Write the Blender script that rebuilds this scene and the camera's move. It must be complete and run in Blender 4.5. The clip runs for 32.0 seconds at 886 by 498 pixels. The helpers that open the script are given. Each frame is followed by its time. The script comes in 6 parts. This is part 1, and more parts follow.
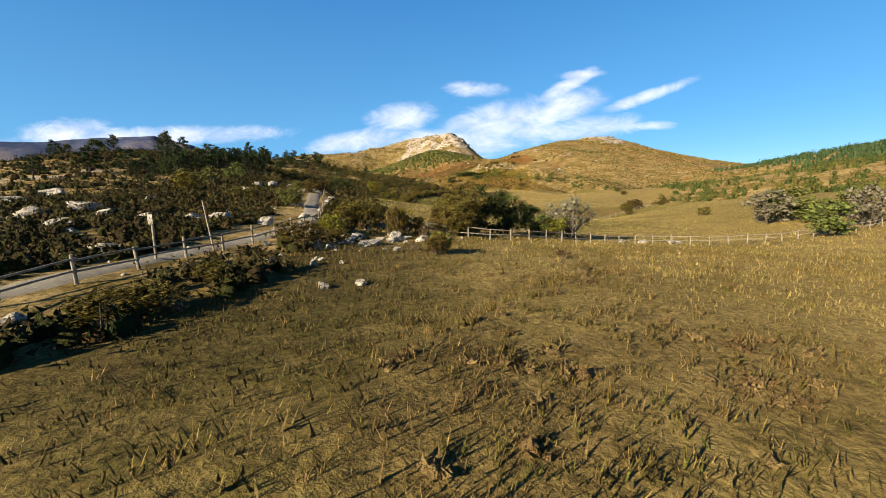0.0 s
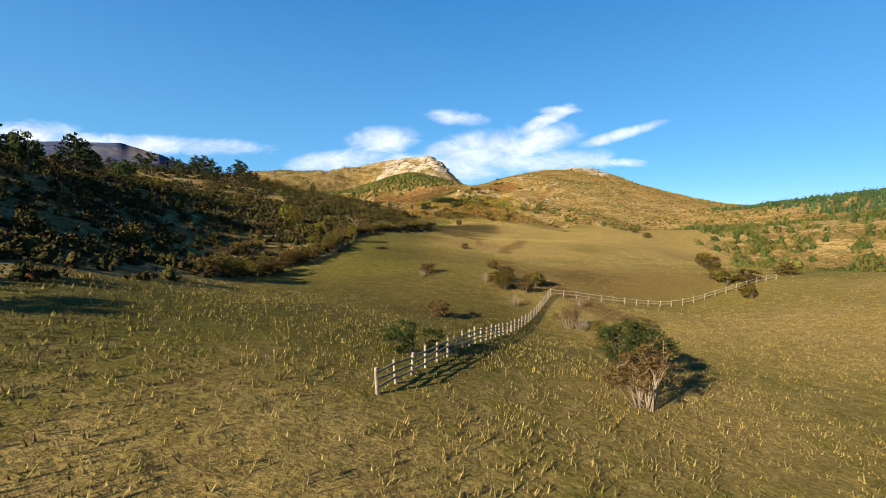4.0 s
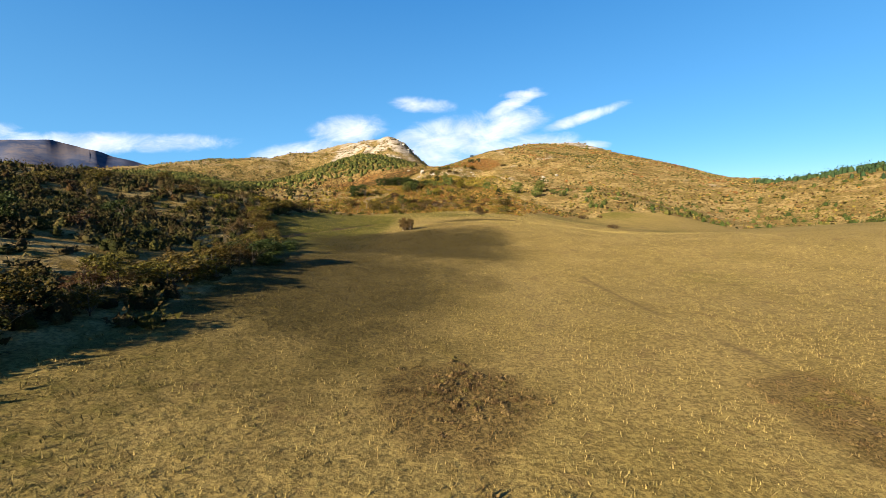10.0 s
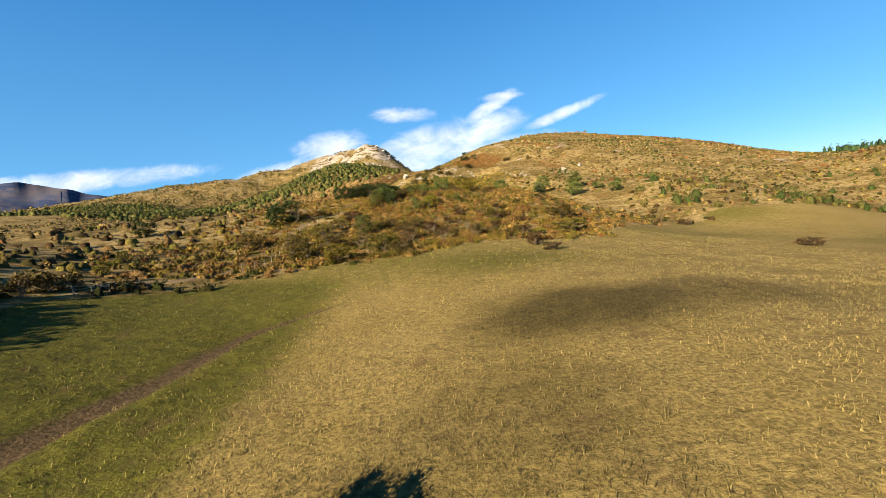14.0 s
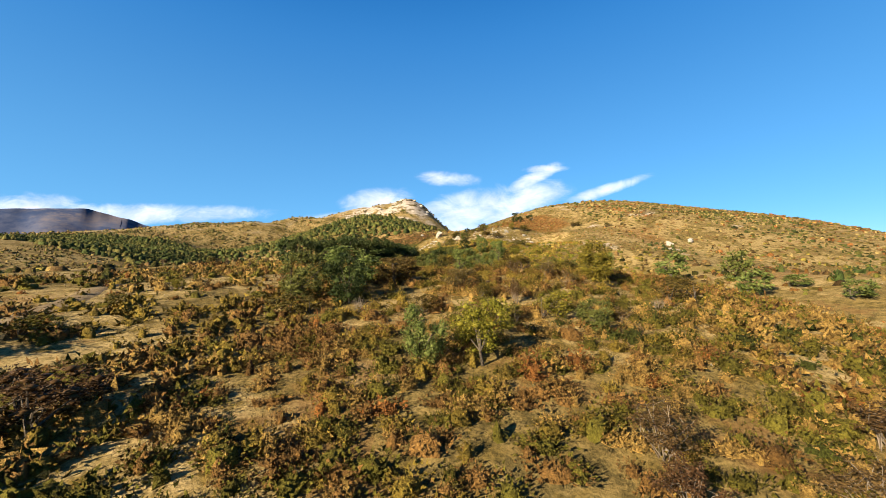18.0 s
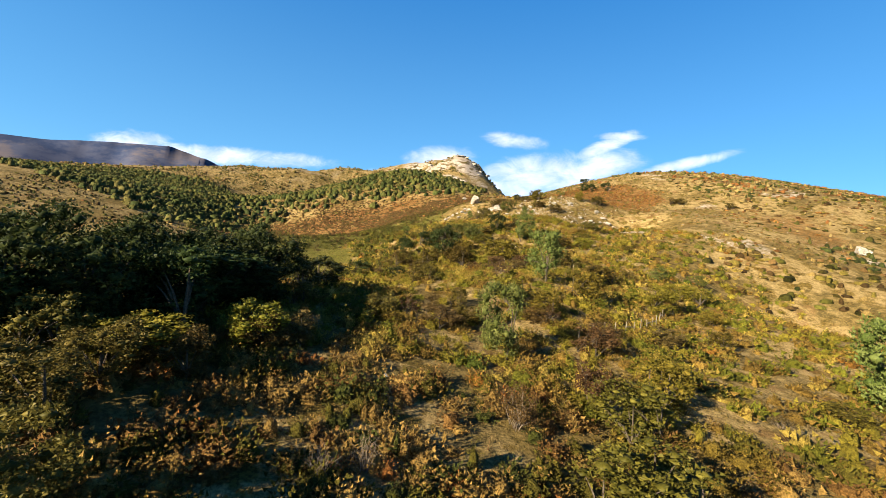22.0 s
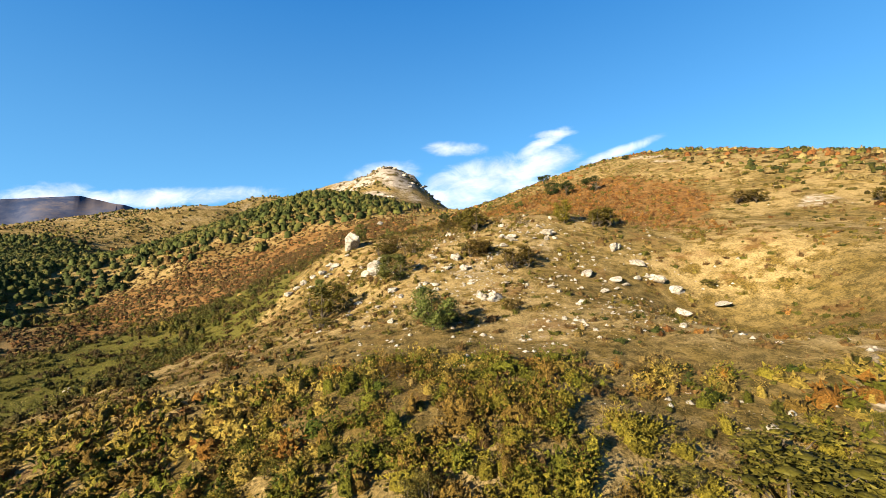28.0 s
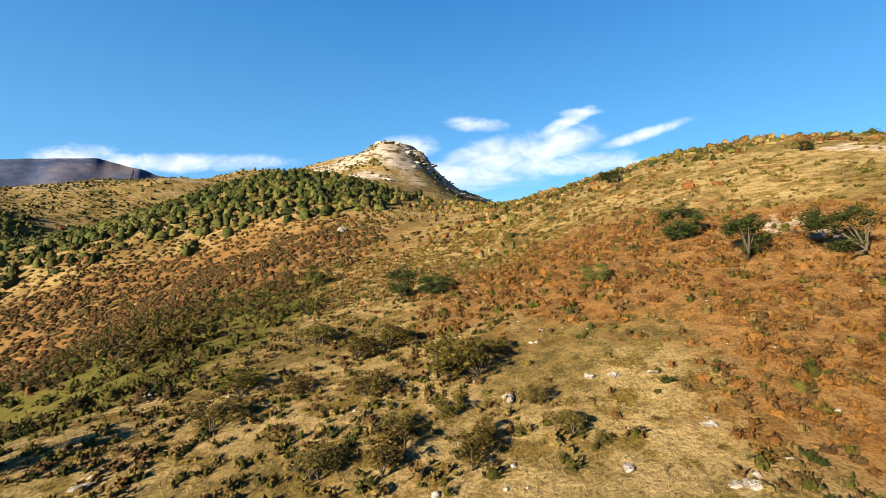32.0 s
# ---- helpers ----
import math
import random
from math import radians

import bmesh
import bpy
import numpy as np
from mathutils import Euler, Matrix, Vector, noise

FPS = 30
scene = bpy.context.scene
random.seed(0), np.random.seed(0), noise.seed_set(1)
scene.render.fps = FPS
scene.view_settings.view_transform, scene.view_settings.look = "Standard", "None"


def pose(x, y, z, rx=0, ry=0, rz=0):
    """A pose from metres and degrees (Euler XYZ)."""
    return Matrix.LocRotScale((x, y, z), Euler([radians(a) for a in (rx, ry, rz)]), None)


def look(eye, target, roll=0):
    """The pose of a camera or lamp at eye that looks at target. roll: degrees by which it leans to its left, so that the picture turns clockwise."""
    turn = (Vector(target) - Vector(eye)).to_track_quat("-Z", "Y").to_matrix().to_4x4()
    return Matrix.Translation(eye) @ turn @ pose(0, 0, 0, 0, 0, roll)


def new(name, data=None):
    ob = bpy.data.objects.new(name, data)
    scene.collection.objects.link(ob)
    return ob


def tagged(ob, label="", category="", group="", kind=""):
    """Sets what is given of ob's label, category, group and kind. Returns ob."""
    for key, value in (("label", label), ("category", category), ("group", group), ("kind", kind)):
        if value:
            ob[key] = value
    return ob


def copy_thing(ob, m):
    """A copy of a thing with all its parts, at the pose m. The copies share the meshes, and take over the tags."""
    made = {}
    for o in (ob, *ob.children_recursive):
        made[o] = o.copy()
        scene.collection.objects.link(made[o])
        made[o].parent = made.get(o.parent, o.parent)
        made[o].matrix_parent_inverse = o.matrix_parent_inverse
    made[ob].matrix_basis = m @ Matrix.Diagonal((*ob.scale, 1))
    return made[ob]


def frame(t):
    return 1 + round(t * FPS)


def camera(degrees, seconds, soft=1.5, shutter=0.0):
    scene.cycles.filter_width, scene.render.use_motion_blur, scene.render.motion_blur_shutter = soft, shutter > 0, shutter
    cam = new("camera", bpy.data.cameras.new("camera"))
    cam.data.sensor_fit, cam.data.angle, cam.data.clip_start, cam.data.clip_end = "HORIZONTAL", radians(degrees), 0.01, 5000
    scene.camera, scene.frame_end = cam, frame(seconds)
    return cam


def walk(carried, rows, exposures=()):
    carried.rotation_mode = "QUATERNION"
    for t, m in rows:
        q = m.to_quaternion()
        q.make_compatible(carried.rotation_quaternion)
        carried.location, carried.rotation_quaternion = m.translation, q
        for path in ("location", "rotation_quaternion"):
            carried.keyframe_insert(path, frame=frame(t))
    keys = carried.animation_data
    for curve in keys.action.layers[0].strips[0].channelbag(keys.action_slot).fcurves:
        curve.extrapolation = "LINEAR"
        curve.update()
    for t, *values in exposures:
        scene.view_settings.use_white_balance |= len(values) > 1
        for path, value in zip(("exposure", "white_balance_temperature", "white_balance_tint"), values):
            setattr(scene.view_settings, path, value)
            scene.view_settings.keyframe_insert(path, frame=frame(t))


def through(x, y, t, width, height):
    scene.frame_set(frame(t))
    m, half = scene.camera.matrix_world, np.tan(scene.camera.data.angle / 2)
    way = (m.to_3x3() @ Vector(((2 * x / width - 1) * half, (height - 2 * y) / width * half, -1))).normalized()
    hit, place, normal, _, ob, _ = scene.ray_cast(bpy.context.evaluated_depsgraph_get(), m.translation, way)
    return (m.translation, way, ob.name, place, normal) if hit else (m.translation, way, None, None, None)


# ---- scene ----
cam = camera(94.67, 32.0, soft=0.6, shutter=0.0)
PATH = [
    (0, 1.78, -110.54, -1.86, 83.31, 2.53, 6.2),
    (0.5, 1.73, -102.8, -1.23, 84.89, 1.3, 6.24),
    (1, 1.43, -94.97, -0.55, 85.34, -1.42, 3.18),
    (1.5, 1.23, -87.33, 0.05, 85.15, -1.2, 2.95),
    (2, 0.9, -80.13, 0.12, 87.85, -0.83, 2.79),
    (2.5, 0.33, -72.64, 0.89, 89.11, -0.81, 2.8),
    (4.5, -0.32, -34.97, 2.91, 85.74, 0.22, 3.23),
    (5, -0.9, -22.86, 3, 85.28, 4.6, -1.05),
    (5.5, -0.69, -11.42, 3.12, 85.06, 3.81, -2.5),
    (6, 0, 0, 3.3, 85.28, -0.09, 0),
    (6.5, 0.47, 11.46, 3.55, 85.18, -0.75, 0.79),
    (7, 0.74, 22.15, 3.91, 85.2, -0.8, 0.36),
    (7.5, 0.99, 32.93, 4.23, 85.17, -0.72, 0.58),
    (8, 1.36, 44.09, 4.73, 85.19, 0.57, -0.11),
    (8.5, 2.01, 56.19, 5.2, 85.15, 2.31, -1.16),
    (9, 2.43, 67.61, 5.51, 85.14, 2.23, -1),
    (9.5, 2.76, 78.31, 6.02, 85.07, 2.32, -1.03),
    (10, 3.38, 90.36, 6.26, 84.92, 2.35, -0.92),
    (10.5, 3.93, 102.93, 6.49, 83.68, 2.25, -1.01),
    (11, 4.27, 113.55, 6.62, 84.65, -1.12, 1.3),
    (11.5, 5.86, 123.11, 5.33, 88.17, -7.91, 11.22),
    (12, 5.85, 134.05, 6.65, 87.76, -8.69, 14.67),
    (12.5, 4.29, 144.66, 7.83, 87.68, -1.01, 9.84),
    (13, 2.8, 155.25, 9.22, 86.78, 7.04, 3.39),
    (13.5, 2.13, 164.83, 10.37, 85.46, 9.34, -2.74),
    (15.5, 2.45, 210.7, 13.58, 88.22, 1.65, 2.75),
    (16, 2.29, 220.85, 14.36, 89.53, 1.67, 2.38),
    (16.5, 2.17, 230.86, 15.27, 91.1, 1.53, 2.09),
    (17, 2.16, 239.79, 16.06, 91.79, 1.61, 2.25),
    (17.5, 2.46, 249.04, 17.26, 93.62, 1.75, 2.48),
    (18, 2.56, 257.22, 18.79, 94.71, 1.71, 2.4),
    (18.5, 2.89, 266.18, 20.24, 93.8, 8.56, 0.13),
    (19, 3.31, 274.07, 21.47, 92.93, 13.15, -2.15),
    (19.5, 4.23, 281.91, 22.97, 92.76, 12.96, -2.44),
    (20, 5.86, 290.1, 24.19, 92.69, 12.26, -2.13),
    (20.5, 7, 298.27, 24.96, 93.05, 8.4, -0.02),
    (21, 8.03, 306.35, 25.63, 92.3, 3.81, 2.01),
    (21.5, 9.28, 314.58, 26.77, 89.78, -0.28, 5.62),
    (22, 9.76, 321.74, 27.85, 89.15, -3.92, 10.11),
    (22.5, 10, 330.6, 29.08, 86.93, -3.47, 11.55),
    (23, 9.6, 339.18, 30.27, 88.03, -1.6, 10.03),
    (23.5, 8.85, 347.75, 31.37, 88.56, 3.57, 6.83),
    (24, 8.18, 355.83, 32.67, 88.26, 8.87, 3.32),
    (24.5, 7.72, 363.74, 33.66, 87.88, 9.19, 1.54),
    (25, 7.89, 372.4, 35.03, 88.67, 8.88, 1.04),
    (25.5, 8.31, 380.63, 36.1, 89.62, 8.76, 1.16),
    (26, 9.01, 389.43, 37.21, 92.28, 4.92, 3.01),
    (26.5, 9.61, 397.19, 38.23, 93.2, 4.08, 3.24),
    (28.5, 17.52, 420.88, 45.75, 90.2, 3.48, 4.57),
    (29, 17.78, 431.23, 48.49, 90.08, 2.32, 5.15),
    (29.5, 18.04, 441.07, 50.87, 89.93, 2.58, 5.09),
    (30, 18.25, 450.69, 53.03, 89.52, 4.03, 4.15),
    (30.5, 18.69, 460, 54.82, 89.51, 3.94, 4.39),
    (31, 19.23, 469.58, 56.68, 89.25, 3.74, 4.76),
    (31.5, 19.44, 478.67, 58.61, 87.69, 3.76, 4.84),
    (32, 19.73, 487.86, 60.45, 87.62, 1.39, 6.16),
]
walk(cam, [(row[0], pose(*row[1:])) for row in PATH], [(0, 1.76), (5, 1.84), (10, 1.9), (13, 1.84), (16, 1.94), (21, 1.89), (23, 2.09), (26, 2.04), (29, 1.94), (32, 1.89)])
# == end of path ==
# ---------------------------------------------------------------- sky, sun
SUN_AZ, SUN_EL = 222.0, 22.0          # degrees clockwise from +y, and above the horizon
sun_dir = Vector((math.sin(radians(SUN_AZ)) * math.cos(radians(SUN_EL)), math.cos(radians(SUN_AZ)) * math.cos(radians(SUN_EL)), math.sin(radians(SUN_EL))))
sun = new("sun", bpy.data.lights.new("sun", "SUN"))
sun.data.energy, sun.data.angle, sun.data.color = 5.0, radians(0.5), (1.0, 0.87, 0.63)
sun.matrix_world = look(sun_dir * 300, (0, 0, 0))


class Nodes:
    """Short hand for node trees."""

    def __init__(self, tree):
        self.tree = tree

    def add(self, kind, **values):
        n = self.tree.nodes.new(kind)
        for key, value in values.items():
            if key in n.inputs:
                n.inputs[key].default_value = value
        return n

    def put(self, value, socket):
        if isinstance(value, (int, float)):
            socket.default_value = value
        elif isinstance(value, tuple):
            socket.default_value = value if len(value) == 4 else (*value, 1.0)
        else:
            self.tree.links.new(value, socket)

    def math(self, op, a, b=0.0, c=None, clamp=False):
        n = self.tree.nodes.new("ShaderNodeMath")
        n.operation, n.use_clamp = op, clamp
        self.put(a, n.inputs[0])
        self.put(b, n.inputs[1])
        if c is not None:
            self.put(c, n.inputs[2])
        return n.outputs[0]

    def mix(self, fac, a, b, mode="MIX"):
        n = self.tree.nodes.new("ShaderNodeMix")
        n.data_type, n.blend_type = "RGBA", mode
        self.put(fac, n.inputs[0])
        self.put(a, n.inputs[6])
        self.put(b, n.inputs[7])
        return n.outputs[2]

    def noise(self, scale, detail=4.0, rough=0.55, vector=None, out=0, distortion=0.0):
        n = self.add("ShaderNodeTexNoise", Scale=scale, Detail=detail, Roughness=rough, Distortion=distortion)
        if vector is not None:
            self.tree.links.new(vector, n.inputs["Vector"])
        return n.outputs[out]

    def step(self, value, low, high):
        n = self.tree.nodes.new("ShaderNodeMapRange")
        n.interpolation_type = "SMOOTHSTEP"
        self.put(value, n.inputs[0])
        n.inputs[1].default_value, n.inputs[2].default_value = min(low, high), max(low, high)
        if low > high:
            n.inputs[3].default_value, n.inputs[4].default_value = 1.0, 0.0
        return n.outputs[0]


world = bpy.data.worlds.new("world")
scene.world = world
world.use_nodes = True
W = Nodes(world.node_tree)
back = world.node_tree.nodes["Background"]
sky = world.node_tree.nodes.new("ShaderNodeTexSky")
sky.sky_type, sky.sun_disc = "NISHITA", False
sky.sun_elevation, sky.sun_rotation = radians(SUN_EL), radians(SUN_AZ)
sky.air_density, sky.dust_density, sky.ozone_density = 0.75, 0.02, 3.5
vivid = W.add("ShaderNodeHueSaturation", Saturation=1.3, Value=1.0, Hue=0.5)
world.node_tree.links.new(sky.outputs[0], vivid.inputs["Color"])
# clouds low in the north: soft patches broken up by noise; u, v are slopes seen towards +y
coord = world.node_tree.nodes.new("ShaderNodeTexCoord").outputs["Generated"]
sep = world.node_tree.nodes.new("ShaderNodeSeparateXYZ")
world.node_tree.links.new(coord, sep.inputs[0])
ahead = W.math("MAXIMUM", sep.outputs[1], 0.05)
cu, cv = W.math("DIVIDE", sep.outputs[0], ahead), W.math("DIVIDE", sep.outputs[2], ahead)
CLOUDS = [(0.05, 0.175, 0.15, 0.045, 0.1), (0.17, 0.195, 0.085, 0.035, 0.25), (-0.10, 0.135, 0.2, 0.034, 0.0), (-0.20, 0.205, 0.075, 0.03, 0.05),
          (-0.31, 0.155, 0.11, 0.026, 0.1), (-0.02, 0.257, 0.06, 0.016, -0.1), (0.185, 0.248, 0.06, 0.016, 0.45), (0.215, 0.272, 0.045, 0.009, 0.0),
          (0.36, 0.213, 0.085, 0.012, 0.28), (0.37, 0.15, 0.05, 0.009, -0.05), (0.23, 0.155, 0.12, 0.024, 0.0), (-0.9, 0.2, 0.34, 0.022, -0.03), (-1.12, 0.225, 0.12, 0.03, 0.0)]
total = 0.0
for u0, v0, ru, rv, slope in CLOUDS:
    du = W.math("SUBTRACT", cu, u0)
    dv = W.math("SUBTRACT", W.math("SUBTRACT", cv, v0), W.math("MULTIPLY", du, slope))
    d2 = W.math("ADD", W.math("POWER", W.math("ABSOLUTE", W.math("DIVIDE", du, ru)), 2.0), W.math("POWER", W.math("ABSOLUTE", W.math("DIVIDE", dv, rv)), 2.0))
    total = W.math("SUBTRACT", 1.0, d2) if total == 0.0 else W.math("MAXIMUM", total, W.math("SUBTRACT", 1.0, d2))
uv = world.node_tree.nodes.new("ShaderNodeCombineXYZ")
W.put(cu, uv.inputs[0])
W.put(W.math("MULTIPLY", cv, 2.0), uv.inputs[1])
fluff = W.noise(11.0, 9.0, 0.66, uv.outputs[0], distortion=0.6)
dense = W.step(W.math("ADD", total, W.math("MULTIPLY", W.math("SUBTRACT", fluff, 0.5), 3.8)), -1.0, 1.8)
dense = W.math("MULTIPLY", dense, W.step(total, -2.2, -0.2))
dense = W.math("MULTIPLY", dense, W.step(sep.outputs[1], 0.05, 0.2))
shade = W.noise(9.0, 6.0, 0.6, uv.outputs[0])
cloud = W.mix(W.step(shade, 0.35, 0.65), (4.5, 4.7, 5.8), (6.8, 6.6, 7.2))
clear = W.mix(W.step(sep.outputs[2], -0.05, 0.75), (0.95, 2.5, 4.05), (0.09, 0.9, 2.75))
blue = W.mix(0.72, vivid.outputs[0], clear)
# deep blue towards the zenith
blue = W.mix(W.step(sep.outputs[2], 0.5, 0.95), blue, (0.02, 0.24, 0.95))
tint = W.mix(W.math("MULTIPLY", dense, 0.78), blue, cloud)
world.node_tree.links.new(tint, back.inputs[0])
back.inputs[1].default_value = 0.062

# ---------------------------------------------------------------- the lie of the land
LOWER_FIELDS = [(-320, -150, 160, -5.63), (16, -56, 24, -3.41), (-50, -34, 24, 1.13), (38, -34, 24, -3.77), (-28, 10, 24, -7.55), (60, 10, 24, -1.64), (16, 10, 24, -4.81), (-96, 26, 42, 13.7), (-50, 32, 24, -3.82), (-6, 32, 24, 3.84)]
MEADOW_RISE = [(6, 60, 42, -12.4), (-96, 60, 42, -8.29), (-50, 76, 24, -0.47), (108, 94, 42, -17.89), (-6, 120, 24, -4.73), (-130, 128, 42, 8.14), (38, 142, 24, -4.26), (-50, 142, 24, 1.05), (-50, 164, 24, -6.51), (240, 180, 80, 6.89), (-50, 186, 24, 5.39), (16, 186, 24, 10.62), (6, 196, 42, -22.61)]
HEATH_SLOPE = [(520, 210, 160, 51.34), (108, 230, 42, -2.17), (16, 230, 24, 8.61), (-50, 252, 24, -5.24), (16, 252, 24, -3.76), (-6, 274, 24, 0.24), (38, 296, 24, 9.35), (60, 296, 24, -8.38), (-240, 300, 80, -52.52), (240, 300, 80, -27.44), (120, 300, 80, -26.81), (-50, 318, 24, -2.99)]
KNOLL = [(108, 332, 42, 19.6), (60, 340, 24, -6.78), (-28, 340, 24, -0.18), (300, 360, 80, 14.73), (16, 362, 24, 1.03), (-6, 384, 24, -5.87), (-96, 400, 42, -3.96), (38, 406, 24, -0.82), (-28, 406, 24, -3.35), (108, 434, 42, -3.35), (220, 440, 60, -12.73)]
HILL_FLANK = [(-6, 450, 24, 4.35), (-50, 450, 24, -10.23), (60, 450, 24, 4.23), (16, 472, 24, 1.79), (-180, 480, 80, -22.99), (170, 490, 60, 12.46), (320, 490, 60, -12.32), (-50, 494, 24, -5.37), (60, 494, 24, -2.85), (108, 502, 42, 6.68), (-6, 516, 24, 4.07), (38, 516, 24, 3.1), (-96, 536, 42, -5.27), (270, 540, 60, 14.37), (-130, 570, 42, -26.26), (74, 570, 42, 13.56), (6, 570, 42, -2.37), (520, 570, 160, -15.14), (-28, 570, 42, -0.53), (-62, 604, 42, 3.78)]
HILL_FLANK_B = [(-130, 604, 42, 34.02)]
UPPER_RIDGES = [(-96, 638, 42, -11.44), (-130, 638, 42, -32.59), (70, 640, 60, 15.16), (20, 640, 60, -5.91), (220, 640, 60, 1.75), (180, 660, 80, 29.74), (-180, 660, 80, -20.94), (320, 690, 60, 5.42), (-360, 700, 80, -10.84), (-120, 720, 80, 46.78), (20, 740, 60, -11.87), (120, 740, 60, 16), (70, 740, 60, -1.39), (400, 810, 160, 19.8), (-240, 840, 80, -60.06), (240, 840, 80, 37.89), (60, 840, 80, 12.93), (-78, 880, 45, 53.82), (102, 880, 45, 10.05), (30, 880, 45, -16.09)]
UPPER_RIDGES_B = [(-330, 916, 45, 23.54), (66, 916, 45, 0.29), (-560, 930, 160, 16.03), (520, 930, 160, -9.03), (-222, 952, 45, 6.54), (300, 960, 80, 3.45), (-8, 960, 22, -1.97), (240, 960, 80, 22.41), (-134, 978, 22, 17.38), (-8, 978, 22, 7.14), (102, 988, 45, 14.28), (10, 996, 22, 7.96), (-62, 996, 22, 39.73), (-420, 1000, 80, 22), (-152, 1014, 22, 10.01), (-98, 1032, 22, 25.61), (-186, 1060, 45, -13.98), (-330, 1060, 45, 39.49), (-222, 1060, 45, 17.89), (-360, 1060, 80, -43.02)]
UPPER_RIDGES_C = [(-26, 1068, 22, 11.43), (-62, 1068, 22, -4.56), (-180, 1080, 80, 13.18), (180, 1080, 80, 33.4), (60, 1080, 80, -19.55), (-80, 1086, 22, 12.94), (-134, 1086, 22, -35.22), (-294, 1096, 45, -20.18), (-114, 1096, 45, 37.83), (102, 1096, 45, 15.04), (-222, 1096, 45, -29.58), (-1000, 1100, 350, -94.85), (470, 1140, 130, -58), (160, 1170, 160, -44.04), (-440, 1170, 160, -30.58), (400, 1170, 160, 132.64), (-560, 1170, 160, 8.62), (-200, 1170, 160, 80.61), (-740, 1360, 350, 91.98)]
KNOLL_SHAPE = [(10, -2, 10, -1.46), (2, 14, 10, 1.2), (34, 22, 10, -2.68), (-14, 280, 20, -1.3), (10, 340, 13, -2.05), (28, 370, 8, -1.43), (10, 376, 8, 2.66), (58, 394, 8, -3.82), (58, 400, 13, -4.81), (28, 406, 8, 1.01), (10, 412, 8, -0.79), (16, 430, 8, 2.64), (22, 454, 20, -3.52), (46, 460, 8, -6.99), (-8, 460, 13, -4.36), (58, 472, 8, 1.37), (10, 472, 8, 1.64), (22, 484, 8, 2.79), (-14, 484, 8, -1.84), (34, 490, 8, 2.6), (-14, 502, 8, 2.99), (16, 520, 13, -1.12)]
HAY_MEADOW = [(-66, 408, 26, -7.11), (-114, 444, 26, -5.49), (-78, 504, 26, 1.5), (-42, 444, 14, 2.02), (-42, 384, 14, -2.13), (-150, 444, 14, 2.55), (-30, 408, 14, -2.16), (-6, 396, 14, 0.88), (-90, 432, 14, -1.91), (-66, 396, 14, -2.21), (-90, 516, 14, 1.98)]
GULLY = [(-194, 608, 36, -20.5), (-104, 572, 34, -10.3), (-149, 653, 20, 4.2), (-50, 491, 20, -4.1), (-140, 581, 12, -3.0), (-77, 626, 20, -3.2), (-86, 509, 20, -1.9), (-25, 479, 9, -2.4), (-33, 498, 8, -1.0)]
BUMPS = np.array(LOWER_FIELDS + MEADOW_RISE + HEATH_SLOPE + KNOLL + HILL_FLANK + HILL_FLANK_B + UPPER_RIDGES + UPPER_RIDGES_B + UPPER_RIDGES_C + KNOLL_SHAPE + HAY_MEADOW + GULLY, float)


def wave(x, y, size, seed):
    """Smooth value noise, -1 to 1, on a lattice of the given size."""
    x, y = np.asarray(x, float) / size + seed * 17.3, np.asarray(y, float) / size - seed * 9.1
    i, j = np.floor(x), np.floor(y)
    a, b = x - i, y - j
    a, b = a * a * (3 - 2 * a), b * b * (3 - 2 * b)

    def cell(p, q):
        h = np.sin(p * 127.1 + q * 311.7 + seed * 74.7) * 43758.5453
        return 2 * (h - np.floor(h)) - 1

    return (cell(i, j) * (1 - a) + cell(i + 1, j) * a) * (1 - b) + (cell(i, j + 1) * (1 - a) + cell(i + 1, j + 1) * a) * b


def bump_sum(x, y):
    x, y = np.asarray(x, float), np.asarray(y, float)
    z = 3.59 + 0.0804 * np.clip(y, -400, 1300) - 0.0577 * np.clip(x, -900, 900)
    for cx, cy, s, h in BUMPS:
        z = z + h * np.exp(-((x - cx) ** 2 + (y - cy) ** 2) / (2 * s * s))
    return z


def gully_bank(x, y):
    """Share of green turf on the bank that falls from the knoll to the gully."""
    edge = np.interp(y, (455, 480, 492, 506, 516, 540, 575), (-20, -21, -20, -15, -3, 0, -8)) + 3 * wave(x, y, 6, 43)
    return np.clip((edge - x) / 6, 0, 1) * np.clip((y - 458) / 10, 0, 1) * np.clip((585 - y) / 20, 0, 1) * np.clip((x + 120) / 25, 0, 1)


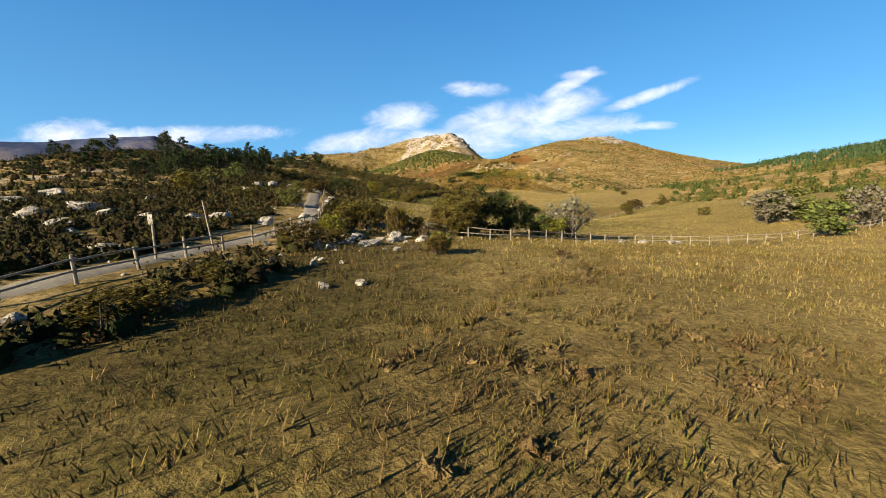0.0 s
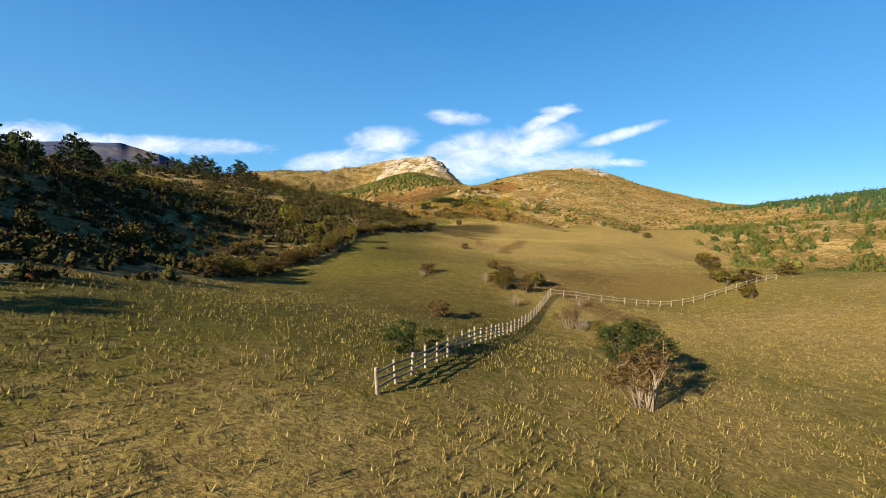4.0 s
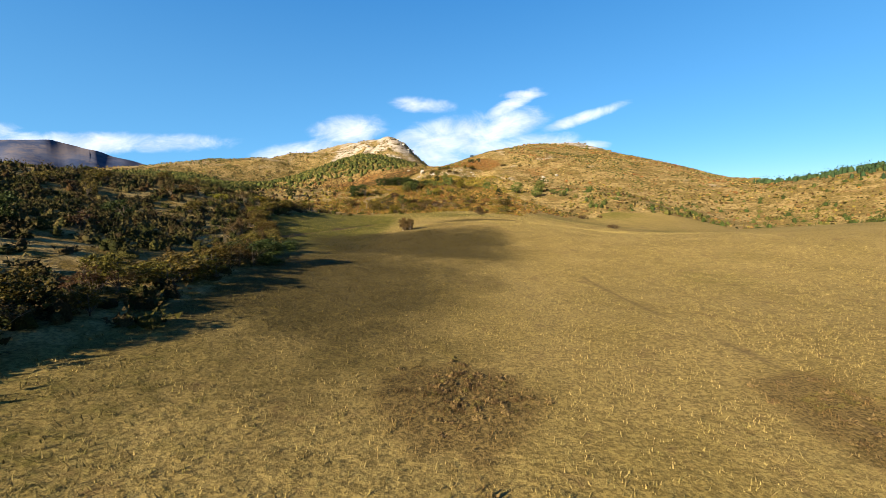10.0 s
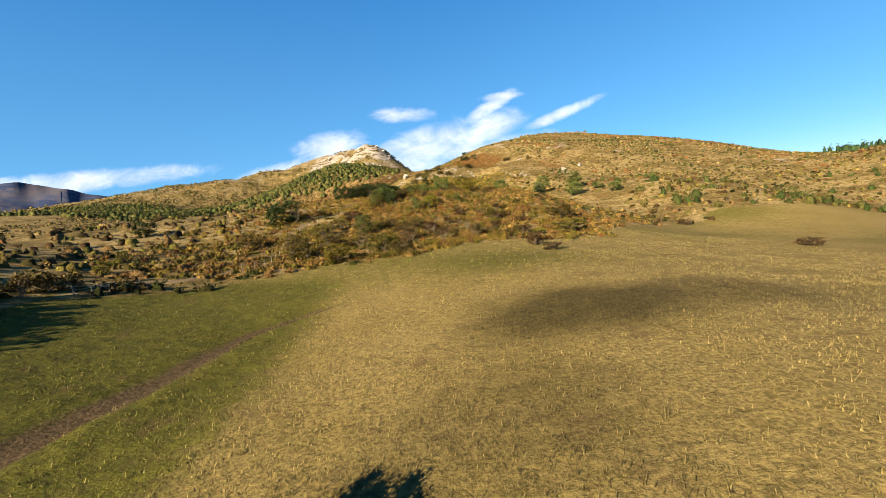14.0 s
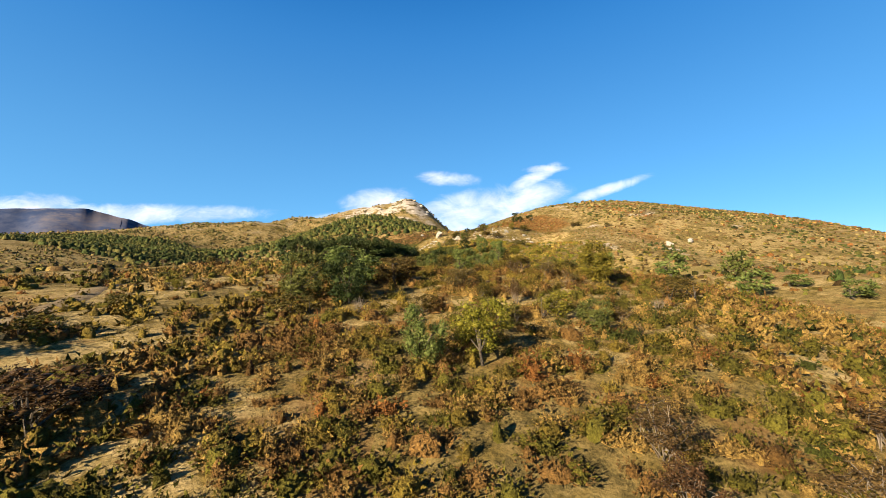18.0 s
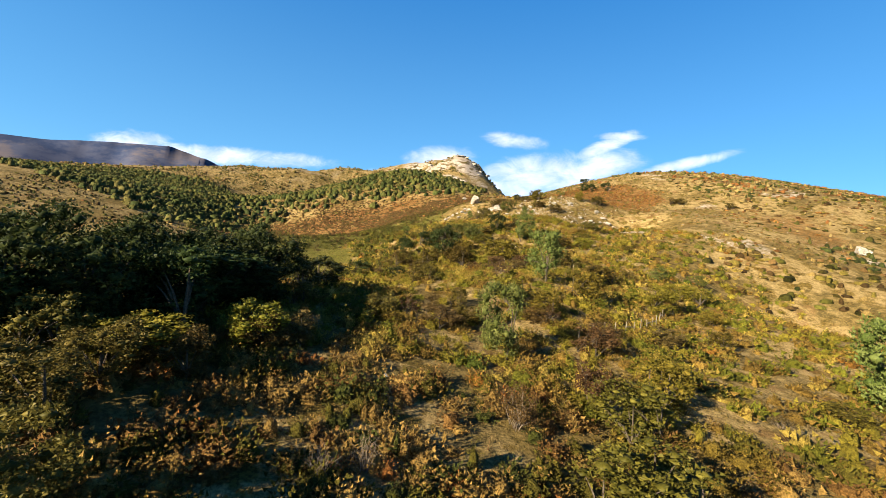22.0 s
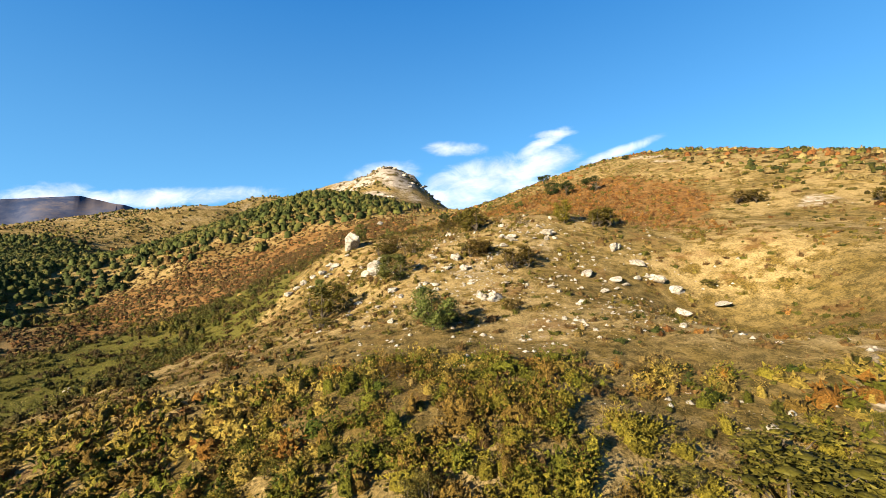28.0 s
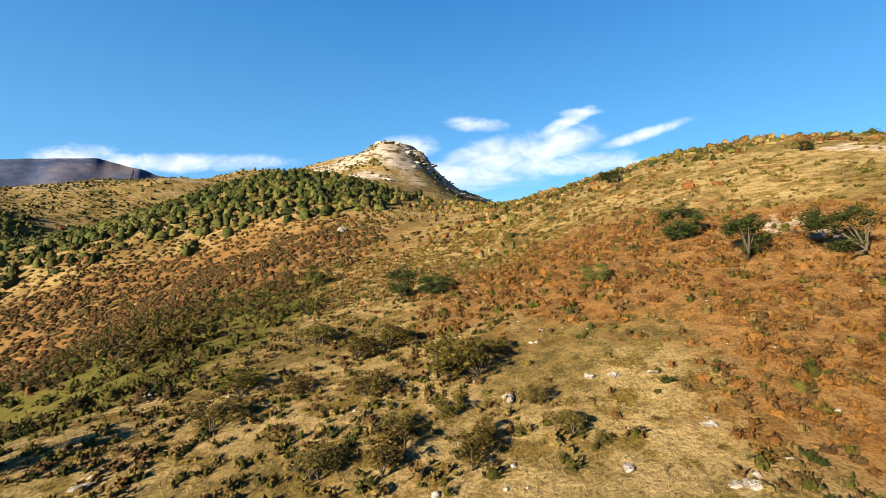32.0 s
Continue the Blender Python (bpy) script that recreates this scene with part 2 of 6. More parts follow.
def cover(x, y):
    """Shares of heath, bare rock and bracken at a place, 0 to 1, and how green the grass is."""
    x, y = np.asarray(x, float), np.asarray(y, float)
    n1, n2, n3 = wave(x, y, 14, 1), wave(x, y, 5, 2), wave(x, y, 45, 3)
    edge_top = np.interp(x, (-400, -60, -33, -18, -3, 26, 46, 67, 87, 125, 200, 300, 500), (190, 200, 220, 233, 236, 248, 264, 286, 293, 300, 306, 315, 330)) + 3 * n2 + 3 * n1
    edge_left = np.interp(y, (-300, -88, -64, -20, 10, 25, 41, 56, 85, 92, 103, 122, 150, 165, 185, 200, 222, 260), (-10, -9, -10, -27, -30, -28, -27, -28.6, -22, -18.5, -16.5, -15, -18, -25, -36, -34, -37, -45)) + 1.5 * n2
    edge_right = np.interp(y, (-200, 0, 60, 120, 200, 300), (140, 95, 90, 100, 125, 170)) + 6 * n1
    soft = lambda d, w: np.clip(0.5 + d / w, 0, 1)
    heath = np.maximum.reduce([soft(y - edge_top, 4), soft(edge_left - x, 3), soft(x - edge_right, 8)])
    # the hay meadow in the side valley, and the strip under the north slope
    hay_east = np.interp(y, (364, 370, 386, 395, 402, 420, 440, 470, 490, 500), (-10, -13, -17, -20, -24, -30, -42, -50, -54, -60)) + 2 * n2
    hay_north = np.interp(x, (-220, -180, -110, -70, -50), (455, 470, 492, 503, 500)) + 3 * n1
    hay_south = np.interp(x, (-200, -60, -30, -12), (392, 378, 368, 366)) + 2 * n1
    hay = np.minimum.reduce([soft(hay_east - x, 3), soft(hay_north - y, 5), soft(y - hay_south, 4), soft(x + 200, 10)])
    heath = np.minimum(heath, 1 - hay)
    bank = gully_bank(x, y)
    heath = np.minimum(heath, 1 - 0.75 * bank)
    terrace = np.hypot((x - 120) / 55, (y - 395 - 0.1 * (x - 120)) / 9) + 0.2 * n1
    heath = np.minimum(heath, soft(terrace - 1, 0.4))
    high = np.clip((bump_sum(x, y) - 82) / 40, 0, 1) * (y > 690)
    rock = np.clip(high * (1.0 + 1.0 * n1 + 0.5 * n3), 0, 1)
    rock = rock * np.interp(x, (-260, -150), (0.5, 1.0))
    rock = np.maximum(rock, np.clip(1.5 - np.hypot((x - 20) / 20, (y - 468) / 28), 0, 1) * np.clip(0.05 + 0.8 * n2 + 0.5 * n1, 0, 0.5))
    rock = np.maximum(rock, np.clip(1.4 - np.hypot((x - 24) / 12, (y - 408) / 16), 0, 1) * np.clip(0.1 + 0.9 * n2 + 0.5 * n1, 0, 0.5))
    rock = np.maximum(rock, soft(y - 420, 20) * soft(x - 25, 20) * soft(700 - y, 50) * np.clip(1.2 * n1 + 0.6 * n2 - 0.5, 0, 0.6))
    rock = np.maximum(rock, heath * soft(-8 - x, 6) * soft(-20 - y, 20) * np.clip(0.6 * n2 + 0.7 * n1 - 0.05, 0, 1))
    fern = np.clip(2.2 - 1.5 * np.hypot((x - 51) / 19, (y - 512) / 25) + 0.5 * n1 + 0.3 * n2, 0, 1)
    fern = np.maximum(fern, np.clip(2.2 - 1.5 * np.hypot((x - 33) / 15, (y - 536) / 15) + 0.5 * n1 + 0.3 * n2, 0, 1))
    fern = np.maximum(fern, soft(y - 330, 60) * soft(x - 25, 30) * soft(780 - y, 60) * np.clip(1.2 * n3 + 0.5 * n1 - 0.1, 0, 1) * 0.55)
    fern = np.maximum(fern, np.clip(1.7 - np.hypot((x + 100) / 95, (y - 604) / 60), 0, 1) * np.clip(0.95 + 0.4 * n1, 0, 1) * 0.72)
    green = np.clip(0.38 + 0.28 * n3 + 0.25 * n1, 0, 1)
    green = np.maximum(green, bank * (0.8 + 0.2 * n2))
    green = np.maximum(green, hay * (0.85 + 0.25 * n1))
    green = np.maximum(green, soft(-8 - x, 8) * soft(y - 150, 20) * soft(230 - y, 10) * 0.9)
    green = np.clip(green + 0.3 * soft(y + 25, 10) * soft(75 - y, 30) * soft(8 - x, 12) - 0.25 * soft(y - 65, 20) * soft(x + 6, 8) * soft(215 - y, 20), 0, 1)
    green = np.where((y < -20) & (x > -10), np.clip(green - 0.12, 0, 1), green)
    return heath, rock, fern, green


def wear_shade(x, y):
    """Shares of brown weeds, of painted-in shade on dark turf and of trodden earth on the meadow."""
    x, y = np.asarray(x, float), np.asarray(y, float)
    n1, n2 = wave(x, y, 7, 14), wave(x, y, 2.2, 15)
    spot = lambda cx, cy, rx, ry: np.clip(1.6 - 1.1 * np.hypot((x - cx) / rx, (y - cy) / ry) + 0.25 * n1 + 0.2 * n2, 0, 1)
    strip = lambda ys_, xs_, half: np.clip(1.5 - np.abs(x - np.interp(y, ys_, xs_)) / half + 0.35 * n2 + 0.2 * n1, 0, 1) * (y > ys_[0]) * (y < ys_[-1])
    weeds = np.maximum.reduce([1.3 * spot(4, 109, 3.6, 4.2), 0.8 * strip((84, 95, 106), (4.5, 4.6, 4.2), 0.8), 1.15 * strip((4, 12, 20, 28, 36, 42, 48), (20, 18, 15.5, 11.5, 9, 7.6, 6.8), 3.2), 0.75 * spot(32, 34, 20, 12), 0.6 * spot(15, 35, 7, 5), 0.55 * spot(-6, 40, 5, 8),
                               0.45 * spot(7, 178, 8, 9), 0.4 * spot(2, 82, 9, 15), 0.9 * strip((64, 81, 87, 96, 106, 112), (10, 14, 16.5, 19, 21, 22), 2.2), 0.7 * spot(2, -104, 3, 5), 0.6 * spot(7, -101, 4, 4), 0.6 * spot(4, -92, 5, 3)])
    # dark turf spots, with the shade lying on the meadow painted in
    turf_shade = np.maximum.reduce([spot(1, 166, 18, 15), spot(-9, 164, 12, 16), 0.9 * spot(3, 158, 16, 10), 0.55 * spot(-9, 12, 12, 13), 0.5 * spot(-13, 42, 9, 10), 0.45 * spot(20, 38, 11, 6), 0.4 * spot(-14, 90, 10, 20), 0.8 * spot(13, 204, 10, 6), 0.5 * spot(4, 190, 8, 6), 0.6 * spot(22, 205, 9, 6), 0.5 * spot(-3, 6, 12, 16), 0.75 * spot(-9, -94, 12, 18), 0.35 * spot(4, -100, 12, 10), 0.8 * spot(-7, 136, 15, 26), 0.35 * spot(-4, 44, 10, 12)])
    bare = np.maximum.reduce([strip((142, 148, 162, 176, 184, 195, 210, 216), (-23.5, -24.7, -26, -23, -20.5, -18, -14, -8.6), 1.5), 0.6 * strip((104, 112, 120, 145), (21, 22, 23, 22), 0.7), 0.5 * spot(-2, 203, 3, 2)])
    return weeds, turf_shade, bare


def height(x, y):
    x, y = np.asarray(x, float), np.asarray(y, float)
    heath, rock, fern, green = cover(x, y)
    z = bump_sum(x, y) + 0.10 * wave(x, y, 6, 5) + 0.05 * wave(x, y, 2.6, 6)
    z = z + heath * (0.22 * wave(x, y, 9, 7) + 0.14 * wave(x, y, 3.4, 8)) + rock * 0.28 * wave(x, y, 3.0, 9)
    far = np.clip((y - 640) / 200, 0, 1)
    z = z + far * (3.0 * wave(x, y, 60, 10) + 1.8 * wave(x, y, 26, 11)) + far * rock * (1.3 * wave(x, y, 17, 12) + 1.2 * wave(x + 2 * y, y * 3, 30, 13))
    # bank across the meadow, and the low step at the start of the walk
    bank = np.interp(y, (140, 148, 162, 176, 184, 195, 210, 216), (-23, -24.7, -26, -23, -20.5, -18, -14, -8.6))
    z = z - 0.7 * np.exp(-((x - bank) / 1.3) ** 2) * (y > 140) * (y < 216) + 0.35 * np.exp(-((x - bank - 2.2) / 1.6) ** 2) * (y > 140) * (y < 216)
    step = np.interp(y, (-112, -106, -103, -100, -94, -88), (-5.5, -4, -1.4, 0, 3, 8))
    z = z + 1.0 * np.clip((x - step) / 1.8, -0.5, 0.5) * np.clip((-86 - y) / 6, 0, 1) * np.exp(-((x - step) / 9) ** 2)
    return z


def at(x, y):
    return float(height(np.array([x]), np.array([y]))[0])


def grown(first, step, last, ratio):
    out, s = [first], step
    while out[-1] < last:
        s *= ratio
        out.append(out[-1] + s)
    return out


side = grown(72, 1.7, 4700, 1.085)
xs = np.array([-v for v in side[::-1]] + list(np.arange(-70.4, 71, 1.6)) + side)
ys = np.array([-112 - v for v in grown(2, 2, 2400, 1.14)[::-1]] + list(np.arange(-112, 562, 1.8)) + grown(563, 1.8, 4700, 1.06))
gx, gy = np.meshgrid(xs, ys)
nx, ny = len(xs), len(ys)
gz = height(gx.ravel(), gy.ravel())
far_out = np.clip((np.hypot(gx.ravel(), gy.ravel() - 400) - 1100) / 900, 0, 1)
gz = gz * (1 - far_out) + 35 * far_out
verts = np.stack([gx.ravel(), gy.ravel(), gz], 1)
quads = (np.arange(ny - 1)[:, None] * nx + np.arange(nx - 1)[None, :]).ravel()
faces = np.stack([quads, quads + 1, quads + nx + 1, quads + nx], 1)


def mesh_from(name, verts, faces, smooth=False):
    """A mesh from arrays; all faces have the same number of corners."""
    me = bpy.data.meshes.new(name)
    k = faces.shape[1]
    me.vertices.add(len(verts))
    me.vertices.foreach_set("co", np.asarray(verts, np.float32).ravel())
    me.loops.add(faces.size)
    me.loops.foreach_set("vertex_index", faces.astype(np.int32).ravel())
    me.polygons.add(len(faces))
    me.polygons.foreach_set("loop_start", np.arange(0, faces.size, k, dtype=np.int32))
    me.polygons.foreach_set("loop_total", np.full(len(faces), k, np.int32))
    if smooth:
        me.polygons.foreach_set("use_smooth", np.ones(len(faces), bool))
    me.update()
    return me


def colours(me, name, values):
    layer = me.color_attributes.new(name, "FLOAT_COLOR", "POINT")
    layer.data.foreach_set("color", np.asarray(values, np.float32).ravel())


# ---------------------------------------------------------------- materials
def material(name, rough=0.85):
    m = bpy.data.materials.new(name)
    m.use_nodes = True
    n = Nodes(m.node_tree)
    b = m.node_tree.nodes["Principled BSDF"]
    b.inputs["Roughness"].default_value = rough
    b.inputs["Specular IOR Level"].default_value = 0.06
    return m, n, b


def relief(n, b, value, strength, distance):
    k = n.add("ShaderNodeBump", Strength=strength, Distance=distance)
    n.tree.links.new(value, k.inputs["Height"])
    n.tree.links.new(k.outputs[0], b.inputs["Normal"])


def place(n):
    return n.add("ShaderNodeNewGeometry").outputs["Position"]


GROUND, n, b = material("ground_cover", 0.95)
p = place(n)
cov = n.add("ShaderNodeVertexColor")
cov.layer_name = "cover"
parts = n.add("ShaderNodeSeparateColor")
n.tree.links.new(cov.outputs[0], parts.inputs[0])
fine, mid, wide = n.noise(5.5, 5, 0.7, p), n.noise(0.9, 5, 0.65, p), n.noise(0.11, 4, 0.6, p)
blades = n.noise(18.0, 3, 0.8, p)
straw = n.mix(n.step(wide, 0.3, 0.7), (0.255, 0.18, 0.062), (0.215, 0.153, 0.047))
green = n.mix(n.step(mid, 0.3, 0.7), (0.055, 0.055, 0.008), (0.115, 0.105, 0.015))
grass = n.mix(n.step(n.math("ADD", cov.outputs[1], n.math("MULTIPLY", n.math("SUBTRACT", mid, 0.5), 1.1)), 0.2, 0.8), straw, green)
grass = n.mix(n.step(fine, 0.4, 0.58), n.mix(0.55, grass, (0.034, 0.023, 0.007)), grass)
grass = n.mix(n.math("MULTIPLY", n.step(n.noise(2.2, 4, 0.7, p), 0.5, 0.42), 0.3), grass, (0.05, 0.034, 0.01))
grass = n.mix(n.math("MULTIPLY", n.step(blades, 0.55, 0.72), 0.35), grass, (0.248, 0.186, 0.081))
grass = n.mix(n.math("MULTIPLY", n.step(n.noise(0.35, 5, 0.7, p), 0.56, 0.7), 0.55), grass, (0.093, 0.055, 0.025))
worn_shaded = n.add("ShaderNodeVertexColor")
worn_shaded.layer_name = "wear_shade"
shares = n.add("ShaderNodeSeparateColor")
n.tree.links.new(worn_shaded.outputs[0], shares.inputs[0])
ragged = n.math("MULTIPLY", n.math("SUBTRACT", n.math("ADD", n.math("MULTIPLY", mid, 0.6), n.math("MULTIPLY", fine, 0.4)), 0.5), 1.7)
grass = n.mix(n.math("MULTIPLY", n.step(n.math("ADD", shares.outputs[0], ragged), 0.3, 0.85), 0.8), grass, n.mix(n.step(fine, 0.4, 0.6), (0.05, 0.034, 0.012), (0.15, 0.098, 0.034)))
# second share: dark turf and painted shade, mixed into the grass colour
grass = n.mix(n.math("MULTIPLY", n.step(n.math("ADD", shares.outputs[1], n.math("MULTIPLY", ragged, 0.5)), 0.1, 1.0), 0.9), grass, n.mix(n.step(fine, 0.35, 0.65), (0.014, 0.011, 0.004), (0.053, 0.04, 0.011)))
grass = n.mix(n.step(n.math("ADD", shares.outputs[2], n.math("MULTIPLY", ragged, 0.4)), 0.4, 0.8), grass, n.mix(n.step(fine, 0.35, 0.65), (0.037, 0.025, 0.012), (0.105, 0.068, 0.034)))
soil = n.mix(n.step(mid, 0.3, 0.7), (0.205, 0.142, 0.053), (0.34, 0.238, 0.105))
soil = n.mix(n.step(fine, 0.36, 0.6), n.mix(0.6, soil, (0.037, 0.028, 0.009)), soil)
soil = n.mix(n.step(n.noise(0.42, 6, 0.7, p), 0.48, 0.6), soil, n.mix(n.step(fine, 0.4, 0.6), (0.056, 0.038, 0.01), (0.143, 0.093, 0.021)))
soil = n.mix(n.math("MULTIPLY", n.step(n.noise(0.06, 6, 0.68, p), 0.46, 0.56), 0.8), soil, n.mix(n.step(n.math("ADD", n.math("MULTIPLY", mid, 0.6), n.math("MULTIPLY", fine, 0.4)), 0.42, 0.58), (0.046, 0.034, 0.01), (0.143, 0.096, 0.028)))
soil = n.mix(n.math("MULTIPLY", n.step(n.noise(0.13, 5, 0.7, p), 0.55, 0.65), 0.5), soil, (0.124, 0.059, 0.022))
stone = n.mix(n.step(n.math("ADD", n.math("MULTIPLY", mid, 0.5), n.math("MULTIPLY", n.noise(0.09, 6, 0.75, p), 0.5)), 0.38, 0.62), (0.2, 0.155, 0.11), (0.42, 0.355, 0.295))
stone = n.mix(n.step(fine, 0.3, 0.5), n.mix(0.6, stone, (0.074, 0.056, 0.031)), stone)
# ledges of the crags: level bands, broken along their length
flat_ = n.add("ShaderNodeMapping")
n.tree.links.new(p, flat_.inputs[0])
flat_.inputs["Scale"].default_value = (0.07, 0.07, 0.3)
flat_.inputs["Rotation"].default_value = (0.05, -0.16, 0)
ledge = n.noise(1.0, 6, 0.6, flat_.outputs[0])
stone = n.mix(n.math("MULTIPLY", n.step(ledge, 0.5, 0.58), n.step(n.noise(0.05, 4, 0.6, p), 0.3, 0.5)), stone, n.mix(n.step(mid, 0.3, 0.7), (0.062, 0.046, 0.019), (0.124, 0.087, 0.037)))
fern = n.mix(n.step(n.math("ADD", n.math("MULTIPLY", mid, 0.5), n.math("MULTIPLY", fine, 0.5)), 0.4, 0.6), (0.075, 0.032, 0.011), (0.19, 0.09, 0.026))
jag = n.math("MULTIPLY", n.math("SUBTRACT", mid, 0.5), 0.8)
ground_colour = n.mix(n.step(n.math("ADD", parts.outputs[0], jag), 0.3, 0.7), grass, soil)
ground_colour = n.mix(n.math("MULTIPLY", n.step(n.math("ADD", parts.outputs[2], jag), 0.3, 0.75), 0.8), ground_colour, fern)
ground_colour = n.mix(n.step(n.math("ADD", parts.outputs[1], jag), 0.4, 0.75), ground_colour, stone)
n.tree.links.new(ground_colour, b.inputs["Base Color"])
relief(n, b, n.math("ADD", n.math("ADD", n.math("MULTIPLY", fine, 0.35), n.math("MULTIPLY", blades, 0.15)), mid), 0.9, 0.22)


def leaf_material(name, low, high, gloss=0.5, through=0.25):
    """Leaves: two tones by leaf, a shift by plant, a little light let through."""
    m, n, b = material(name, gloss)
    leaf = n.add("ShaderNodeNewGeometry").outputs["Random Per Island"]
    plant = n.add("ShaderNodeObjectInfo").outputs["Random"]
    p = place(n)
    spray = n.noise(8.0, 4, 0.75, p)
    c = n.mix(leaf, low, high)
    # near-black noise paints shade between the sprays into the leaf colour
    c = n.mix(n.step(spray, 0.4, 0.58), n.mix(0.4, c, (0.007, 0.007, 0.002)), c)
    h = n.add("ShaderNodeHueSaturation", Saturation=1.0)
    n.put(n.math("ADD", 0.475, n.math("MULTIPLY", plant, 0.045)), h.inputs["Hue"])
    n.put(n.math("ADD", 0.8, n.math("MULTIPLY", plant, 0.4)), h.inputs["Value"])
    n.put(c, h.inputs["Color"])
    n.tree.links.new(h.outputs[0], b.inputs["Base Color"])
    thin = n.add("ShaderNodeBsdfTranslucent")
    n.tree.links.new(h.outputs[0], thin.inputs[0])
    both = n.tree.nodes.new("ShaderNodeMixShader")
    both.inputs[0].default_value = through
    n.tree.links.new(b.outputs[0], both.inputs[1])
    n.tree.links.new(thin.outputs[0], both.inputs[2])
    n.tree.links.new(both.outputs[0], n.tree.nodes["Material Output"].inputs[0])
    return m


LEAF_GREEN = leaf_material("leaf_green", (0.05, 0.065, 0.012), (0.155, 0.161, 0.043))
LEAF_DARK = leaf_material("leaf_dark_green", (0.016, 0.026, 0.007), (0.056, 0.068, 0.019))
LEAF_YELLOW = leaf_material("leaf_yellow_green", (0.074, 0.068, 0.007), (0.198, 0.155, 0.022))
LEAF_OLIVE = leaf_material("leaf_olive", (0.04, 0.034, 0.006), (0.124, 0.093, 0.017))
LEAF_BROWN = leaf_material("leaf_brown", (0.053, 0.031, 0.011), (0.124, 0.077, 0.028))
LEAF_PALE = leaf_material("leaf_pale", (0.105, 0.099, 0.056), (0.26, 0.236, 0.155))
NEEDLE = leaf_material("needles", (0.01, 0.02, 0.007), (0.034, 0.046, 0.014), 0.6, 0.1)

# cover shrubs carry the tone of their kind in an attribute; leaf texture with painted shade for gaps between the sprays
COVER_LEAF, n, b = material("shrub_leaf", 0.7)
tone = n.add("ShaderNodeVertexColor")
tone.layer_name = "tone"
leaf = n.add("ShaderNodeNewGeometry").outputs["Random Per Island"]
h = n.add("ShaderNodeHueSaturation", Hue=0.5, Saturation=1.0)
n.put(n.math("ADD", 0.57, n.math("MULTIPLY", leaf, 0.36)), h.inputs["Value"])
n.tree.links.new(tone.outputs[0], h.inputs["Color"])
p = place(n)
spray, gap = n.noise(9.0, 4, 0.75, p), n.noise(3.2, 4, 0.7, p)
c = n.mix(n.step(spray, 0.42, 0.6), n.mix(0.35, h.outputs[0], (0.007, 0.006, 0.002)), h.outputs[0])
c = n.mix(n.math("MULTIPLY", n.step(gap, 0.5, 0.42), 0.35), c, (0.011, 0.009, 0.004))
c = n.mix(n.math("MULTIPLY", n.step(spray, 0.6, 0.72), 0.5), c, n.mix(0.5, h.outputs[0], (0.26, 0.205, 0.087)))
n.tree.links.new(c, b.inputs["Base Color"])
relief(n, b, n.math("ADD", spray, gap), 1.0, 0.25)

BARK, n, b = material("bark", 0.9)
p = place(n)
n.tree.links.new(n.mix(n.step(n.noise(9, 5, 0.7, p), 0.3, 0.7), (0.031, 0.022, 0.015), (0.105, 0.084, 0.062)), b.inputs["Base Color"])
relief(n, b, n.noise(22, 4, 0.7, p), 0.6, 0.02)
TWIG, n, b = material("grey_twig", 0.9)
n.tree.links.new(n.mix(n.noise(4, 3, 0.6, place(n)), (0.081, 0.056, 0.037), (0.211, 0.167, 0.124)), b.inputs["Base Color"])

WOOD, n, b = material("weathered_wood", 0.85)
p = place(n)
w = n.mix(n.step(n.noise(3, 5, 0.7, p), 0.3, 0.7), (0.124, 0.096, 0.068), (0.285, 0.242, 0.186))
w = n.mix(n.step(n.noise(30, 4, 0.7, p), 0.35, 0.55), n.mix(0.5, w, (0.037, 0.028, 0.019)), w)
n.tree.links.new(w, b.inputs["Base Color"])
relief(n, b, n.noise(45, 3, 0.7, p), 0.4, 0.01)

LIMESTONE, n, b = material("limestone", 0.85)
p = place(n)
w = n.mix(n.step(n.noise(1.6, 6, 0.65, p), 0.3, 0.7), (0.2, 0.17, 0.13), (0.43, 0.385, 0.33))
w = n.mix(n.step(n.noise(7, 5, 0.7, p), 0.5, 0.62), w, (0.09, 0.075, 0.055))
w = n.mix(n.math("MULTIPLY", n.step(n.noise(3.1, 4, 0.6, p), 0.6, 0.75), 0.6), w, (0.2, 0.17, 0.07))
n.tree.links.new(w, b.inputs["Base Color"])
relief(n, b, n.math("ADD", n.noise(3.5, 6, 0.7, p), n.math("MULTIPLY", n.noise(14, 4, 0.7, p), 0.4)), 0.9, 0.12)

GRAVEL, n, b = material("gravel", 0.95)
p = place(n)
w = n.mix(n.step(n.noise(0.8, 4, 0.6, p), 0.3, 0.7), (0.149, 0.13, 0.105), (0.223, 0.198, 0.161))
w = n.mix(n.step(n.noise(14, 4, 0.8, p), 0.35, 0.6), n.mix(0.5, w, (0.074, 0.062, 0.043)), w)
n.tree.links.new(w, b.inputs["Base Color"])
relief(n, b, n.noise(20, 4, 0.8, p), 0.8, 0.04)

DIRT, n, b = material("trodden_earth", 0.95)
p = place(n)
w = n.mix(n.step(n.noise(0.9, 5, 0.65, p), 0.3, 0.7), (0.124, 0.084, 0.043), (0.211, 0.152, 0.087))
w = n.mix(n.step(n.noise(11, 4, 0.8, p), 0.36, 0.6), n.mix(0.5, w, (0.056, 0.037, 0.019)), w)
n.tree.links.new(w, b.inputs["Base Color"])
relief(n, b, n.noise(16, 4, 0.8, p), 0.7, 0.04)

# the blue of distant haze is put into this slope's base colour
HAZE_WOOD, n, b = material("haze_blue_wooded_slope", 1.0)
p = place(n)
